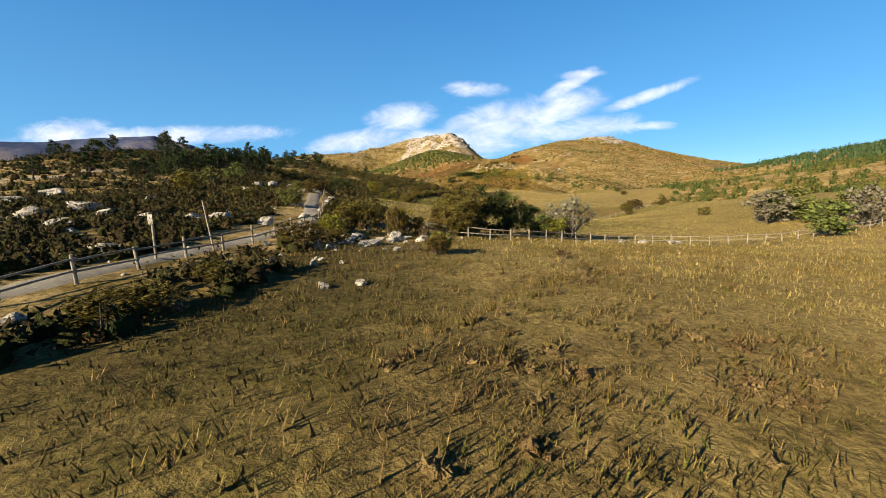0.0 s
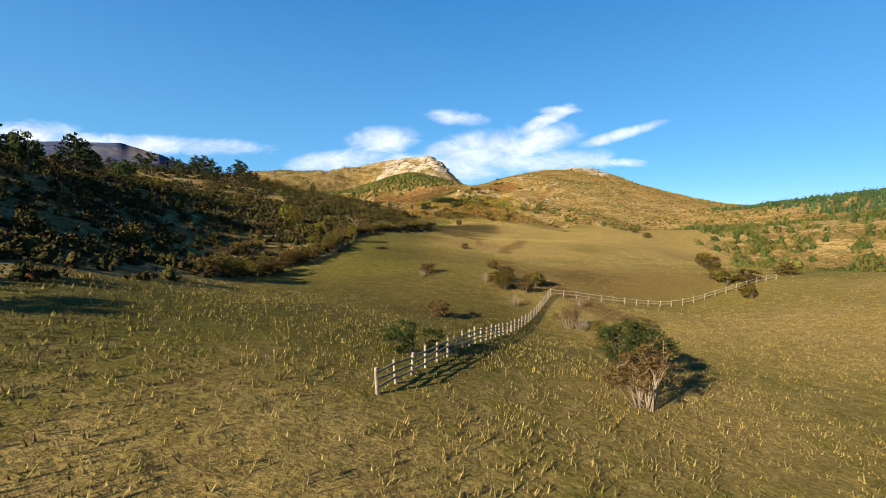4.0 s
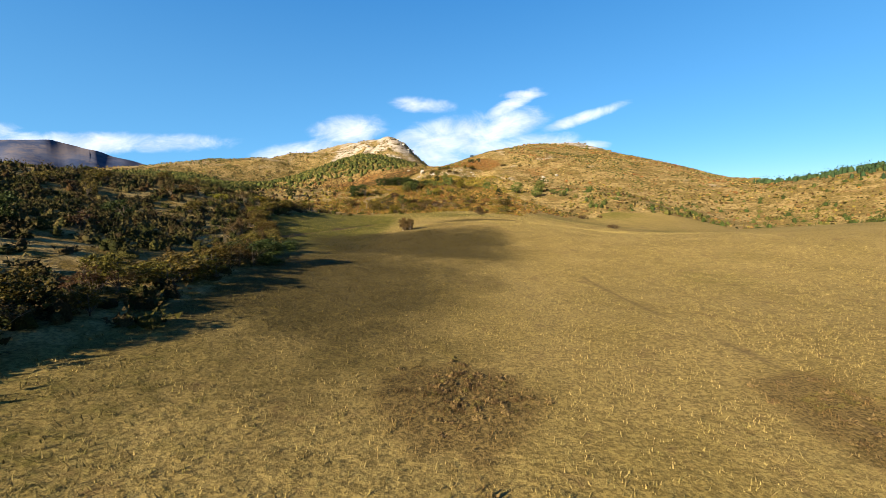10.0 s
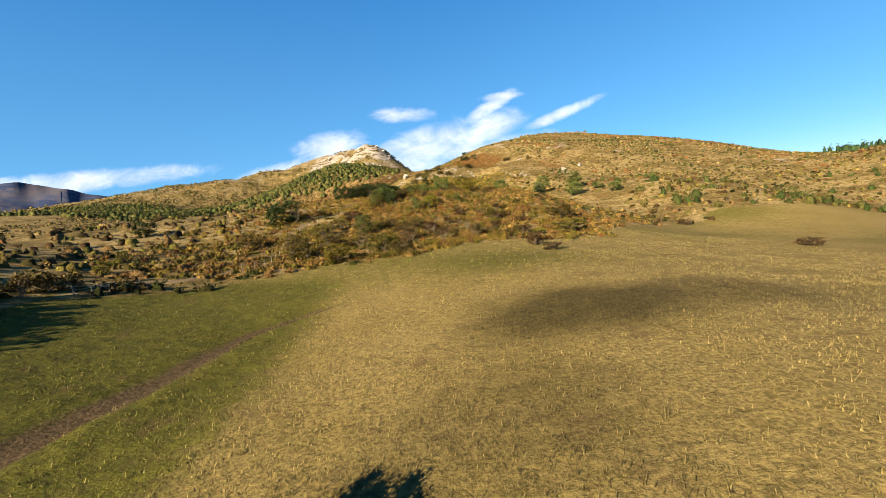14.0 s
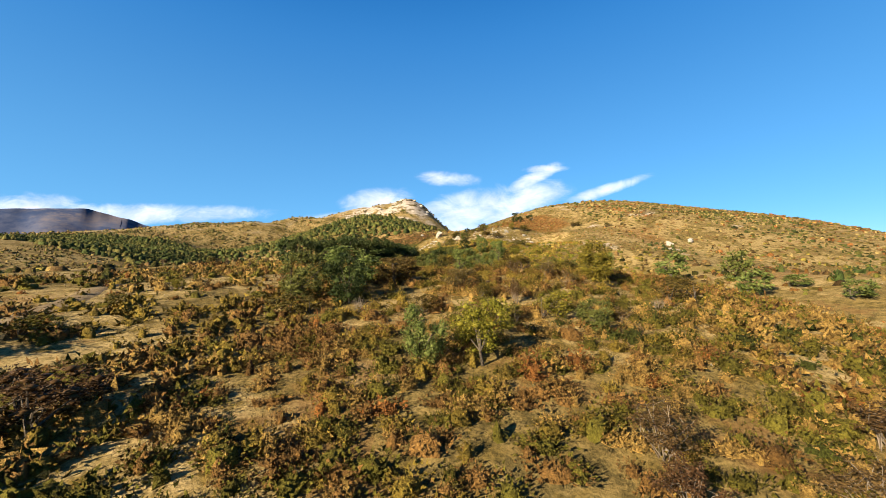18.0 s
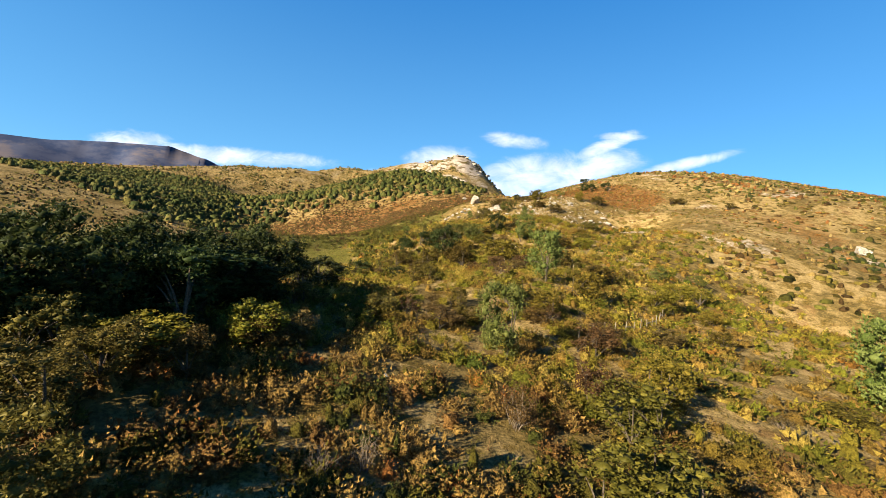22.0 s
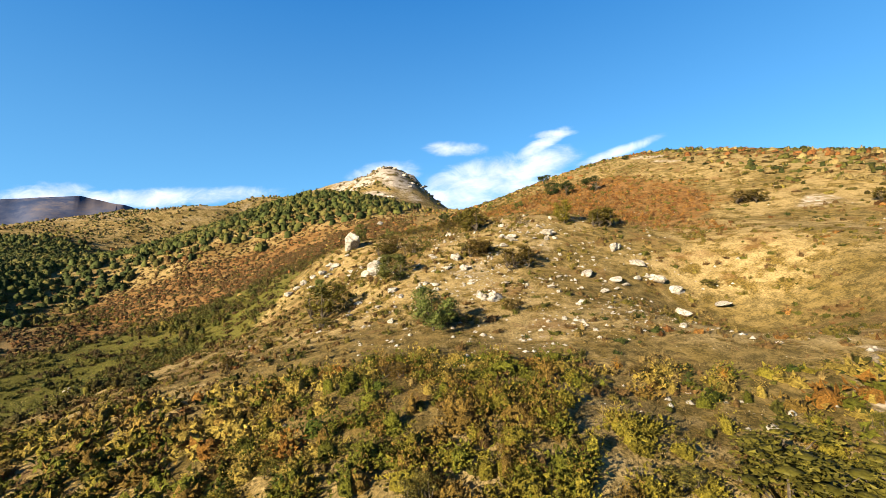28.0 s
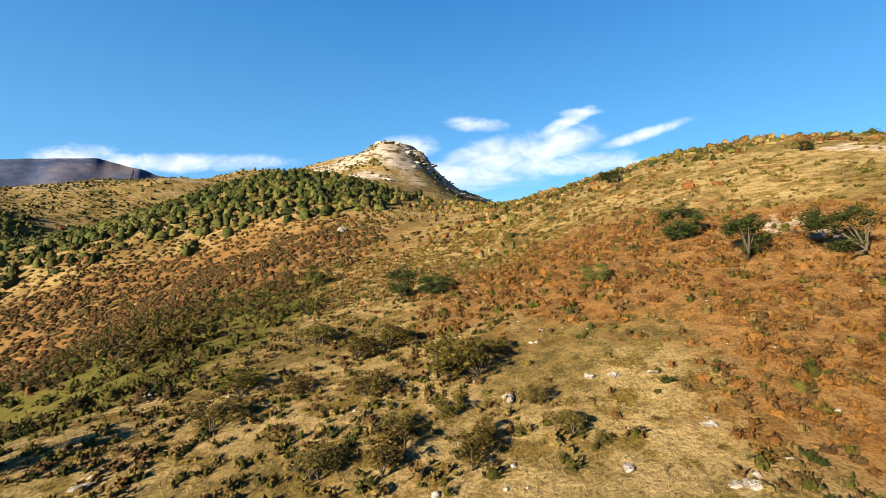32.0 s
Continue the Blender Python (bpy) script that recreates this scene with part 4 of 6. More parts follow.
CREST_GREEN = [(-21.5, -63.8, 3.6, 3.4), (-41.1, -49.8, 3.9, 2.9), (-44.4, -39.3, 4.8, 3.6), (-46.1, -48.3, 4.0, 2.7)]
for row in CREST_GREEN:
    plant("green", *row)
CREST_BUSH = [(-25.2, -47.2, 4.1, 2.4), (-29.7, -60.3, 3.5, 1.7)]
for row in CREST_BUSH:
    plant("bush", *row)
# bushes of the meadow
MEADOW_RUSSET_PLANTS = [(-6.4, 22.8, 3.0, 1.9), (-2.8, -4.0, 2.6, 2.1), (0.0, 66.2, 2.3, 1.8)]
for row in MEADOW_RUSSET_PLANTS:
    plant("russet", *row)
MEADOW_BUSH_PLANTS = [(6.6, 20.3, 3.3, 2.6), (11.4, 21.1, 2.9, 2.3), (5.5, 15.2, 3.1, 1.9), (5.3, 15.0, 3.6, 2.6), (11.5, 22.2, 3.7, 1.9)]
for row in MEADOW_BUSH_PLANTS:
    plant("bush", *row)
MEADOW_GORSE_PLANTS = [(8.8, 15.5, 3.0, 1.7), (5.2, 32.5, 3.0, 1.9), (14.8, -1.5, 1.8, 1.5), (19.9, 0.9, 2.7, 1.3), (-19.4, 45.5, 2.6, 0.6), (-3.4, 184.2, 3.1, 2.7)]
for row in MEADOW_GORSE_PLANTS:
    plant("gorse", *row)
MEADOW_BARE_PLANTS = [(3.2, 18.3, 2.0, 1.4), (-6.9, 19.7, 2.9, 1.5), (3.5, 21.9, 1.8, 1.2), (15.9, 10.7, 2.8, 1.9), (6.5, 7.0, 2.5, 2.1), (12.8, -0.8, 3.3, 2.4)]
for row in MEADOW_BARE_PLANTS:
    plant("bare", *row)
MEADOW_THORN_PLANTS = [(11.7, -0.2, 4.0, 3.1), (5.5, -1.3, 1.2, 0.9)]
for row in MEADOW_THORN_PLANTS:
    plant("thorn", *row)
MEADOW_SHADE_BUSHES = [(14.6, -6.8, 4.4, 2.2), (16.8, -5.0, 3.6, 1.9), (13.0, -9.6, 3.4, 2.0)]
for row in MEADOW_SHADE_BUSHES:
    plant("gorse", *row)
MEADOW_YELLOW_PLANTS = [(-26.8, 49.6, 3.3, 4.1)]
for row in MEADOW_YELLOW_PLANTS:
    plant("yellow", *row)
# plants of the slope, the hollow and the knoll
SLOPE_GREEN = [(-10.2, 257.8, 4.2, 4.5), (0.6, 280.0, 3.0, 3.8), (-8.0, 297.2, 6.9, 4.6), (67.6, 351.6, 8.8, 6.6), (36.8, 354.8, 6.1, 7.7), (-10.9, 292.1, 5.1, 4.9), (3.1, 306.5, 3.6, 3.2), (11.3, 284.6, 2.7, 2.4), (-3.5, 322.0, 2.3, 2.4), (-2.3, 325.4, 3.2, 3.2), (6.2, 322.8, 3.5, 3.3), (58.1, 367.3, 10.0, 7.7), (9.2, 350.7, 4.0, 5.7), (13.6, 374.4, 5.4, 6.5), (-1.4, 417.8, 5.1, 3.6), (33.1, 393.9, 3.2, 2.8), (42.1, 400.4, 2.4, 2.4), (11.4, 416.6, 5.6, 6.5), (-4.1, 417.1, 3.7, 3.7), (-0.0, 415.7, 6.0, 4.3), (-20.7, 432.0, 3.0, 2.1), (12.6, 448.1, 4.7, 4.3), (5.5, 466.2, 5.2, 4.0), (-8.1, 476.6, 2.3, 3.2)]
for row in SLOPE_GREEN:
    plant("green", *row)
SLOPE_GREEN_B = [(-9.0, 505.9, 3.5, 4.3), (-13.5, 563.6, 3.9, 4.3), (30.4, 530.2, 3.3, 2.1)]
for row in SLOPE_GREEN_B:
    plant("green", *row)
SLOPE_THORN = [(-1.6, 240.1, 4.0, 3.0), (-9.1, 246.2, 5.0, 3.0), (-0.9, 250.8, 5.8, 3.5), (5.0, 247.7, 4.2, 3.5), (11.0, 251.7, 4.8, 2.8), (-20.5, 245.1, 4.0, 2.6), (3.3, 256.9, 4.8, 2.9), (17.6, 265.4, 4.7, 2.3), (15.6, 271.1, 3.6, 2.0), (6.9, 265.7, 3.7, 2.3), (9.8, 265.3, 3.0, 1.7), (-11.2, 261.1, 3.1, 2.0), (10.3, 274.0, 4.0, 2.2), (19.5, 274.8, 4.1, 2.3), (-5.3, 267.9, 3.0, 1.9), (3.3, 261.9, 2.3, 1.7), (7.0, 290.8, 2.4, 2.4), (13.7, 286.8, 2.3, 1.0), (11.9, 301.3, 2.9, 2.2), (13.0, 297.6, 2.5, 1.6), (9.0, 305.5, 3.8, 2.1), (12.8, 326.4, 2.3, 1.6), (14.9, 346.4, 4.2, 3.2), (19.2, 332.3, 3.0, 2.3)]
for row in SLOPE_THORN:
    plant("thorn", *row)
SLOPE_THORN_B = [(10.4, 341.7, 2.8, 2.1), (1.1, 355.4, 2.1, 2.1), (13.2, 360.4, 2.5, 1.6), (8.2, 373.1, 3.2, 2.3), (24.5, 387.7, 2.5, 1.9), (7.1, 414.9, 3.0, 2.3), (11.3, 410.7, 3.0, 1.6), (24.6, 482.2, 2.1, 2.1)]
for row in SLOPE_THORN_B:
    plant("thorn", *row)
SLOPE_GOLD = [(-11.5, 236.0, 4.3, 3.1), (9.9, 287.2, 2.6, 2.2), (16.2, 261.9, 2.5, 1.7), (-1.2, 317.7, 1.7, 1.1), (-6.4, 337.5, 4.6, 2.3), (-4.3, 342.5, 3.6, 2.7), (19.5, 348.8, 3.6, 3.0), (8.8, 363.1, 3.5, 3.5), (18.9, 371.0, 4.0, 3.8), (12.3, 362.5, 3.6, 2.7), (32.3, 373.3, 2.8, 2.0), (34.1, 382.2, 4.6, 2.5), (6.8, 396.7, 6.8, 5.1), (0.1, 403.7, 3.8, 3.2), (5.2, 389.4, 3.8, 2.7), (23.0, 392.4, 4.1, 1.5), (4.6, 411.1, 3.9, 2.2), (23.5, 410.0, 4.5, 2.5)]
for row in SLOPE_GOLD:
    plant("gold", *row)
SLOPE_RUSSET = [(-14.3, 245.8, 5.0, 3.3), (19.7, 252.6, 3.3, 1.7), (19.7, 242.7, 3.1, 1.7), (-3.0, 257.7, 3.0, 1.9), (-15.0, 273.2, 4.9, 2.7), (16.4, 259.2, 2.2, 1.7), (23.4, 265.1, 2.6, 1.6), (2.6, 296.8, 3.2, 2.4), (3.8, 286.7, 2.8, 1.7), (4.9, 318.5, 1.6, 1.1), (-2.8, 344.2, 2.9, 2.3), (16.2, 354.5, 3.3, 2.5), (2.7, 358.5, 2.2, 2.0), (4.0, 354.8, 3.2, 1.9), (24.1, 362.6, 4.1, 1.9), (17.4, 358.1, 3.0, 1.8), (7.3, 383.4, 3.6, 2.9), (11.1, 393.0, 3.5, 2.7), (9.9, 381.3, 2.8, 2.3), (4.0, 382.0, 2.5, 2.0), (15.2, 412.7, 3.3, 2.1), (24.0, 470.6, 2.3, 1.3)]
for row in SLOPE_RUSSET:
    plant("russet", *row)
SLOPE_OLIVE = [(-5.6, 240.9, 4.7, 3.1), (30.7, 257.7, 5.6, 2.3), (33.3, 268.8, 5.6, 3.1), (-18.5, 241.6, 4.2, 2.8), (-8.3, 263.0, 3.4, 1.8), (-2.6, 261.2, 2.8, 2.0), (4.5, 258.3, 2.2, 1.2), (12.0, 256.0, 2.4, 1.6), (19.1, 267.1, 2.8, 1.8), (4.7, 292.4, 1.5, 1.5), (-0.2, 289.1, 2.1, 1.5), (23.4, 298.2, 3.0, 1.3), (19.0, 323.4, 4.7, 3.4), (15.2, 337.5, 4.4, 2.8), (3.0, 317.4, 1.5, 0.9), (16.1, 344.4, 4.1, 2.8), (4.5, 361.7, 1.9, 1.9), (6.1, 357.0, 3.1, 1.7), (-2.2, 374.7, 4.0, 2.5), (-0.9, 395.0, 5.0, 3.8), (-6.1, 397.1, 4.1, 3.6), (-11.4, 398.3, 3.8, 3.3), (17.1, 395.6, 4.6, 3.8), (22.1, 384.6, 4.3, 2.9)]
for row in SLOPE_OLIVE:
    plant("bush", *row)
SLOPE_OLIVE_B = [(-7.4, 417.6, 5.1, 3.6), (6.5, 412.5, 3.0, 2.1), (2.4, 413.7, 4.7, 2.5), (18.6, 411.3, 5.8, 2.6), (23.8, 416.4, 4.4, 2.0), (28.1, 428.9, 5.5, 2.5), (-4.2, 413.6, 3.5, 2.2), (-2.1, 462.3, 5.5, 4.3), (38.7, 484.8, 4.2, 3.1), (17.4, 470.7, 4.2, 2.4), (22.1, 467.4, 4.3, 2.8), (39.4, 487.0, 4.6, 2.7), (16.0, 485.7, 5.5, 4.4), (0.4, 487.5, 4.1, 2.5), (17.4, 516.4, 4.2, 2.9), (9.2, 521.0, 2.8, 1.9), (19.4, 509.1, 1.5, 1.2), (18.8, 507.7, 2.2, 1.4), (1.4, 516.3, 3.3, 1.6), (11.7, 522.7, 3.4, 1.9), (20.2, 519.5, 2.1, 1.3), (-17.1, 535.3, 5.5, 2.8), (-19.8, 531.8, 6.4, 2.6)]
for row in SLOPE_OLIVE_B:
    plant("bush", *row)
SLOPE_GORSE = [(-2.6, 237.2, 2.6, 2.2), (-20.9, 248.5, 4.5, 3.0), (-30.0, 251.8, 4.3, 3.0), (-19.1, 258.6, 4.6, 2.6), (-6.3, 264.4, 3.0, 2.0), (0.2, 265.4, 3.0, 2.0), (-16.5, 264.3, 3.6, 2.3), (7.4, 255.4, 2.4, 1.4), (-0.0, 260.6, 2.7, 2.2), (5.7, 286.8, 2.3, 1.5), (20.5, 292.2, 3.2, 1.9), (2.8, 321.3, 2.9, 1.7), (7.5, 319.4, 1.5, 1.2), (14.8, 318.0, 1.6, 1.0), (-7.5, 321.5, 2.4, 1.8), (-9.7, 336.5, 3.0, 2.8), (11.7, 359.6, 2.1, 1.6), (-0.9, 354.4, 2.5, 2.0), (-6.8, 352.4, 2.3, 1.9), (-5.0, 386.1, 3.6, 2.4), (-15.0, 400.3, 2.0, 1.5), (-11.8, 394.3, 2.5, 1.3), (-9.5, 416.8, 6.1, 4.6), (12.3, 453.0, 2.4, 1.5)]
for row in SLOPE_GORSE:
    plant("gorse", *row)
SLOPE_GORSE_B = [(13.2, 451.4, 2.2, 1.4), (19.7, 453.9, 1.8, 1.2), (-0.6, 457.4, 2.2, 1.1), (45.9, 467.5, 1.8, 1.1), (1.2, 490.4, 2.8, 2.8), (18.2, 471.8, 2.0, 1.8), (15.3, 472.5, 1.5, 1.3), (6.8, 477.7, 2.2, 1.9), (3.1, 526.3, 3.8, 1.9), (22.5, 512.1, 1.2, 1.3), (17.1, 511.5, 1.6, 1.3), (14.5, 509.7, 1.8, 1.2), (11.6, 514.3, 2.6, 1.5), (23.9, 509.6, 1.5, 1.1), (25.3, 508.4, 0.8, 0.6), (2.2, 512.2, 3.8, 1.4), (14.5, 507.4, 2.4, 1.8), (6.0, 515.3, 2.0, 1.2), (11.2, 507.1, 2.2, 1.4)]
for row in SLOPE_GORSE_B:
    plant("gorse", *row)
SLOPE_YELLOW = [(3.8, 281.2, 4.1, 3.6), (15.6, 296.5, 3.8, 3.4), (16.1, 298.7, 3.6, 4.1), (27.0, 374.7, 5.1, 4.0), (32.2, 484.3, 3.8, 4.0)]
for row in SLOPE_YELLOW:
    plant("yellow", *row)
SLOPE_PINE = [(33.6, 285.8, 4.8, 4.2)]
for row in SLOPE_PINE:
    plant("pine", *row)
SLOPE_DARK = [(-31.0, 274.9, 8.7, 5.5), (-32.4, 272.2, 5.3, 4.8), (-7.3, 292.2, 4.4, 4.6), (-14.4, 336.7, 6.7, 3.0), (-11.3, 345.8, 11.0, 4.7), (-19.7, 335.3, 3.9, 2.5), (-12.1, 338.5, 5.9, 3.6), (-12.3, 342.5, 6.7, 3.4), (-9.6, 347.9, 7.4, 3.7), (-13.2, 339.5, 4.4, 2.8), (-9.5, 356.5, 4.5, 3.0), (-14.8, 358.8, 6.0, 3.3), (-10.5, 361.4, 7.1, 3.5), (-20.7, 365.7, 5.3, 2.9), (-5.2, 405.8, 7.2, 6.7), (-13.9, 408.9, 3.7, 3.7), (-17.2, 391.7, 3.3, 2.5), (-9.2, 386.6, 3.4, 1.9), (4.8, 420.9, 5.1, 5.3), (-16.5, 416.2, 3.6, 3.3), (-10.2, 413.9, 5.7, 3.5), (41.7, 537.6, 5.7, 4.4), (44.3, 529.6, 4.5, 4.1), (49.8, 527.2, 5.4, 4.3)]
for row in SLOPE_DARK:
    plant("dark", *row)
SLOPE_DARK_B = [(8.7, 539.5, 4.3, 4.3), (13.1, 538.4, 5.5, 2.7)]
for row in SLOPE_DARK_B:
    plant("dark", *row)
SLOPE_BARE = [(2.3, 256.8, 2.4, 2.2), (10.4, 259.0, 2.7, 2.4), (9.2, 288.7, 2.5, 1.1), (-5.5, 289.7, 1.8, 1.6), (17.5, 289.1, 2.2, 1.2), (12.0, 318.6, 3.0, 1.6), (8.5, 321.9, 1.6, 1.2), (5.2, 335.1, 1.5, 1.5), (4.1, 334.0, 1.6, 1.4)]
for row in SLOPE_BARE:
    plant("bare", *row)
SLOPE_BROWN = [(-3.9, 300.4, 5.0, 3.0), (-0.7, 328.5, 3.2, 3.2)]
for row in SLOPE_BROWN:
    plant("brown", *row)
# row of dense dark trees along the floor of the hollow
row_x, row_y = (-26, -18.5, -13, -10, -9, -8.5), (328, 332, 335, 340, 346, 354)
for k in range(22):
    s = (k % 11 + shuffle.uniform(0, 0.6)) / 11 * 5
    x, y = float(np.interp(s, range(6), row_x)), float(np.interp(s, range(6), row_y))
    x, y = x - 4.2 * (k // 11) * 0.8 - shuffle.uniform(0, 1.2), y + 4.2 * (k // 11) * 0.6
    plant("dark", x, y, shuffle.uniform(4.6, 6.4), shuffle.uniform(4.2, 6.2), "dark trees in the hollow")
for row in ((-5.6, 331.9, 4.2, 2.8), (-6.2, 335.5, 3.6, 2.6), (-4.4, 337.5, 3.0, 2.2), (-3.9, 342.5, 2.8, 2.2)):
    plant("brown", *row)
# hedge at the foot of the western hill
hedge_y = (25, 33, 41, 56, 70, 85, 92, 103, 122, 150, 165, 185, 200, 222)
hedge_x = (-29, -28, -28, -29.5, -27, -23.5, -20, -18.5, -17, -20, -27, -37, -36, -38)
y = 2.0
while y < 222:
    x = float(np.interp(y, hedge_y, hedge_x)) - shuffle.uniform(0.2, 2.4)
    if y < 23:
        x = -29 - shuffle.uniform(0, 4)
    plant(shuffle.choice(("gorse", "bush", "gorse", "thorn")), x, y, shuffle.uniform(2.4, 4.4), shuffle.uniform(1.5, 2.9), "hedge below the western hill")
    y += shuffle.uniform(1.5, 3.0)
# western hill: scrub and pines
for k in range(70):
    y = shuffle.uniform(-35, 235)
    x = float(np.interp(y, hedge_y, hedge_x)) - 3 - shuffle.random() ** 1.4 * 75
    if y < 20:
        x = -30 - shuffle.random() * 60
    plant(shuffle.choice(("gorse", "gorse", "bush", "bush", "thorn", "dark", "gold")), x, y, shuffle.uniform(2.2, 4.6), shuffle.uniform(1.3, 3.2), "scrub on the western hill")
for k in range(40):
    y = shuffle.uniform(-15, 165)
    x = -92 - 0.12 * (y - 60) - shuffle.random() * 62
    if y < 60:
        x = -64 - shuffle.random() * 70
    plant("pine" if k % 3 else "dark", x, y, shuffle.uniform(3.6, 6.5), shuffle.uniform(4.5, 8.5), "trees on the western hill")
for k in range(22):
    y = shuffle.uniform(425, 515)
    x = -62 - shuffle.random() * 85 - 0.35 * (y - 460)
    plant(shuffle.choice(("bush", "gorse")), x, y, shuffle.uniform(1.2, 3.0), shuffle.uniform(0.6, 1.6), "bushes on the hay meadow")
# single bushes strewn through the heath near the flight
for k in range(150):
    y = shuffle.uniform(236, 450) if k % 3 else shuffle.uniform(385, 440)
    x = shuffle.gauss(6, 34) if k % 3 else shuffle.uniform(-22, 34)
    h_, r_, f_, g_ = (float(v[0]) for v in cover(np.array([x]), np.array([y])))
    if h_ < 0.6 or r_ > 0.4:
        continue
    big = 1.1 if y < 425 else 0.6
    if abs(x - float(np.interp(y, LANE_Y, LANE_X))) < 3:
        continue
    plant(shuffle.choice(("thorn", "thorn", "bush", "gold", "bush", "gorse", "thorn") if y < 330 else ("bush", "gold", "bush", "gorse", "thorn")), x, y, big * shuffle.uniform(1.2, 2.8), big * shuffle.uniform(0.8, 1.9), "bushes of the heath")
for shapes in (*KINDS.values(), *FAR_KINDS.values()):
    for proto in shapes:
        if "fresh" in proto:
            for ob in (*proto.children, proto):
                bpy.data.objects.remove(ob)

# ---------------------------------------------------------------- cover: shrubs that nobody could count
TONES = np.array([(0.2, 0.15, 0.03), (0.2, 0.115, 0.04), (0.12, 0.11, 0.02), (0.3, 0.2, 0.065), (0.23, 0.1, 0.03), (0.06, 0.072, 0.016), (0.31, 0.145, 0.036)])


def thicket(name, x, y, wide, tall, tone, per, size, label, seed, category="shrubs", sides=6):
    """Many shrubs as one piece: each a lumpy mound of foliage with loose sprays standing out of it."""
    r = np.random.default_rng(seed)
    m = len(x)
    z = height(x, y)
    phase = (r.random(m) * 6.28)[:, None]
    squeeze = 0.85 + 0.3 * r.random(m)

    def shape(ang):
        return 0.78 + 0.16 * np.sin(2 * ang + phase) + 0.12 * np.sin(3 * ang + 2.3 * phase)

    # mound
    levels = (0.0, 0.85)
    core = 0.5 if per > 30 else 0.62 if per > 15 else 0.85
    ang0 = np.arange(sides)[None] * (2 * math.pi / sides) + phase
    rings = []
    for k, up in enumerate(levels):
        rad = shape(ang0) * (1 + 0.16 * r.normal(size=(m, sides)).clip(-1.6, 1.6)) * core
        out = rad * math.cos(up) ** 0.8 * wide[:, None] / 2
        rise = np.where(k == 0, -0.12, rad * math.sin(up) * tall[:, None] * 0.95)
        rings.append(np.stack([x[:, None] + np.cos(ang0) * out * squeeze[:, None], y[:, None] + np.sin(ang0) * out / squeeze[:, None], z[:, None] + rise], 2))
    top = np.stack([x, y, z + tall * core * (0.8 + 0.2 * r.random(m))], 1)[:, None]
    mound = np.concatenate([*rings, top], 1)
    count = mound.shape[1]
    tri = []
    for k in range(len(levels) - 1):
        for i in range(sides):
            j = (i + 1) % sides
            tri += [(k * sides + i, k * sides + j, (k + 1) * sides + j), (k * sides + i, (k + 1) * sides + j, (k + 1) * sides + i)]
    last = (len(levels) - 1) * sides
    tri += [(last + i, last + (i + 1) % sides, count - 1) for i in range(sides)]
    tri = np.array(tri)
    mound_faces = (tri[None] + count * np.arange(m)[:, None, None]).reshape(-1, 3)
    # sprays
    d = r.normal(size=(m, per, 3))
    d /= np.linalg.norm(d, axis=2)[:, :, None]
    d[:, :, 2] = np.abs(d[:, :, 2])
    rad = shape(np.arctan2(d[:, :, 1], d[:, :, 0])) * (core - 0.12 + (1.12 - core) * r.random((m, per)))
    mid = np.stack([x[:, None] + d[:, :, 0] * rad * (wide * squeeze)[:, None] / 2, y[:, None] + d[:, :, 1] * rad * (wide / squeeze)[:, None] / 2, z[:, None] + d[:, :, 2] * rad * tall[:, None]], 2).reshape(-1, 3)
    c = d.reshape(-1, 3) * np.array([1, 1, 0.6]) + 0.55 * r.normal(size=(m * per, 3)) + np.array([0, 0, 0.3])
    c /= np.linalg.norm(c, axis=1)[:, None]
    a = np.cross(c, r.normal(size=c.shape))
    a /= np.linalg.norm(a, axis=1)[:, None]
    s = np.repeat(wide * size, per)[:, None] * (0.6 + 0.8 * r.random((m * per, 1)))
    v = np.stack([mid - c * s * 0.5 - a * s * 0.6, mid - c * s * 0.2 + a * s * 0.6, mid + c * s * 1.3], 1).reshape(-1, 3)
    base = m * count
    me = mesh_from(name, np.concatenate([mound.reshape(-1, 3), v]), np.concatenate([mound_faces, base + np.arange(len(v)).reshape(-1, 3)]))
    soft_ = np.zeros(len(mound_faces) + m * per, bool)
    soft_[:len(mound_faces)] = True
    me.polygons.foreach_set("use_smooth", soft_)
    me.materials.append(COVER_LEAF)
    full = np.concatenate([tone, np.ones((m, 1))], 1)
    colours(me, "tone", np.concatenate([np.repeat(full, count, axis=0), np.repeat(full, per * 3, axis=0)]))
    return tagged(new(name, me), label, category, kind="stuff")


def strew(count, x0, x1, y0, y1, want, seed):
    r = np.random.default_rng(seed)
    x, y = r.uniform(x0, x1, count), r.uniform(y0, y1, count)
    heath, rock, fern, green_ = cover(x, y)
    keep = r.random(count) < want(x, y, heath, rock, fern)
    x, y, fern = x[keep], y[keep], fern[keep]
    rusty = np.where((x < -20) | (r.random(len(x)) < 0.35), 4, 6)
    patch = wave(x, y, 11, 31)
    pick = np.where(r.random(len(x)) < fern * 0.8, np.where(r.random(len(x)) < 0.75, rusty, 1), np.floor(np.clip((patch + 1) * 2.0 + r.normal(size=len(x)) * 1.2, 0, 5.99)).astype(int))
    pick = np.where((pick == 4) & (fern < 0.2), np.where(r.random(len(x)) < 0.75, 3, 4), pick)
    return x, y, TONES[pick.astype(int)] * (0.75 + 0.5 * r.random((len(x), 1))), r


def near_path(x, y, wide):
    return np.clip(1.25 - np.abs(x - 6) / wide, 0, 1)


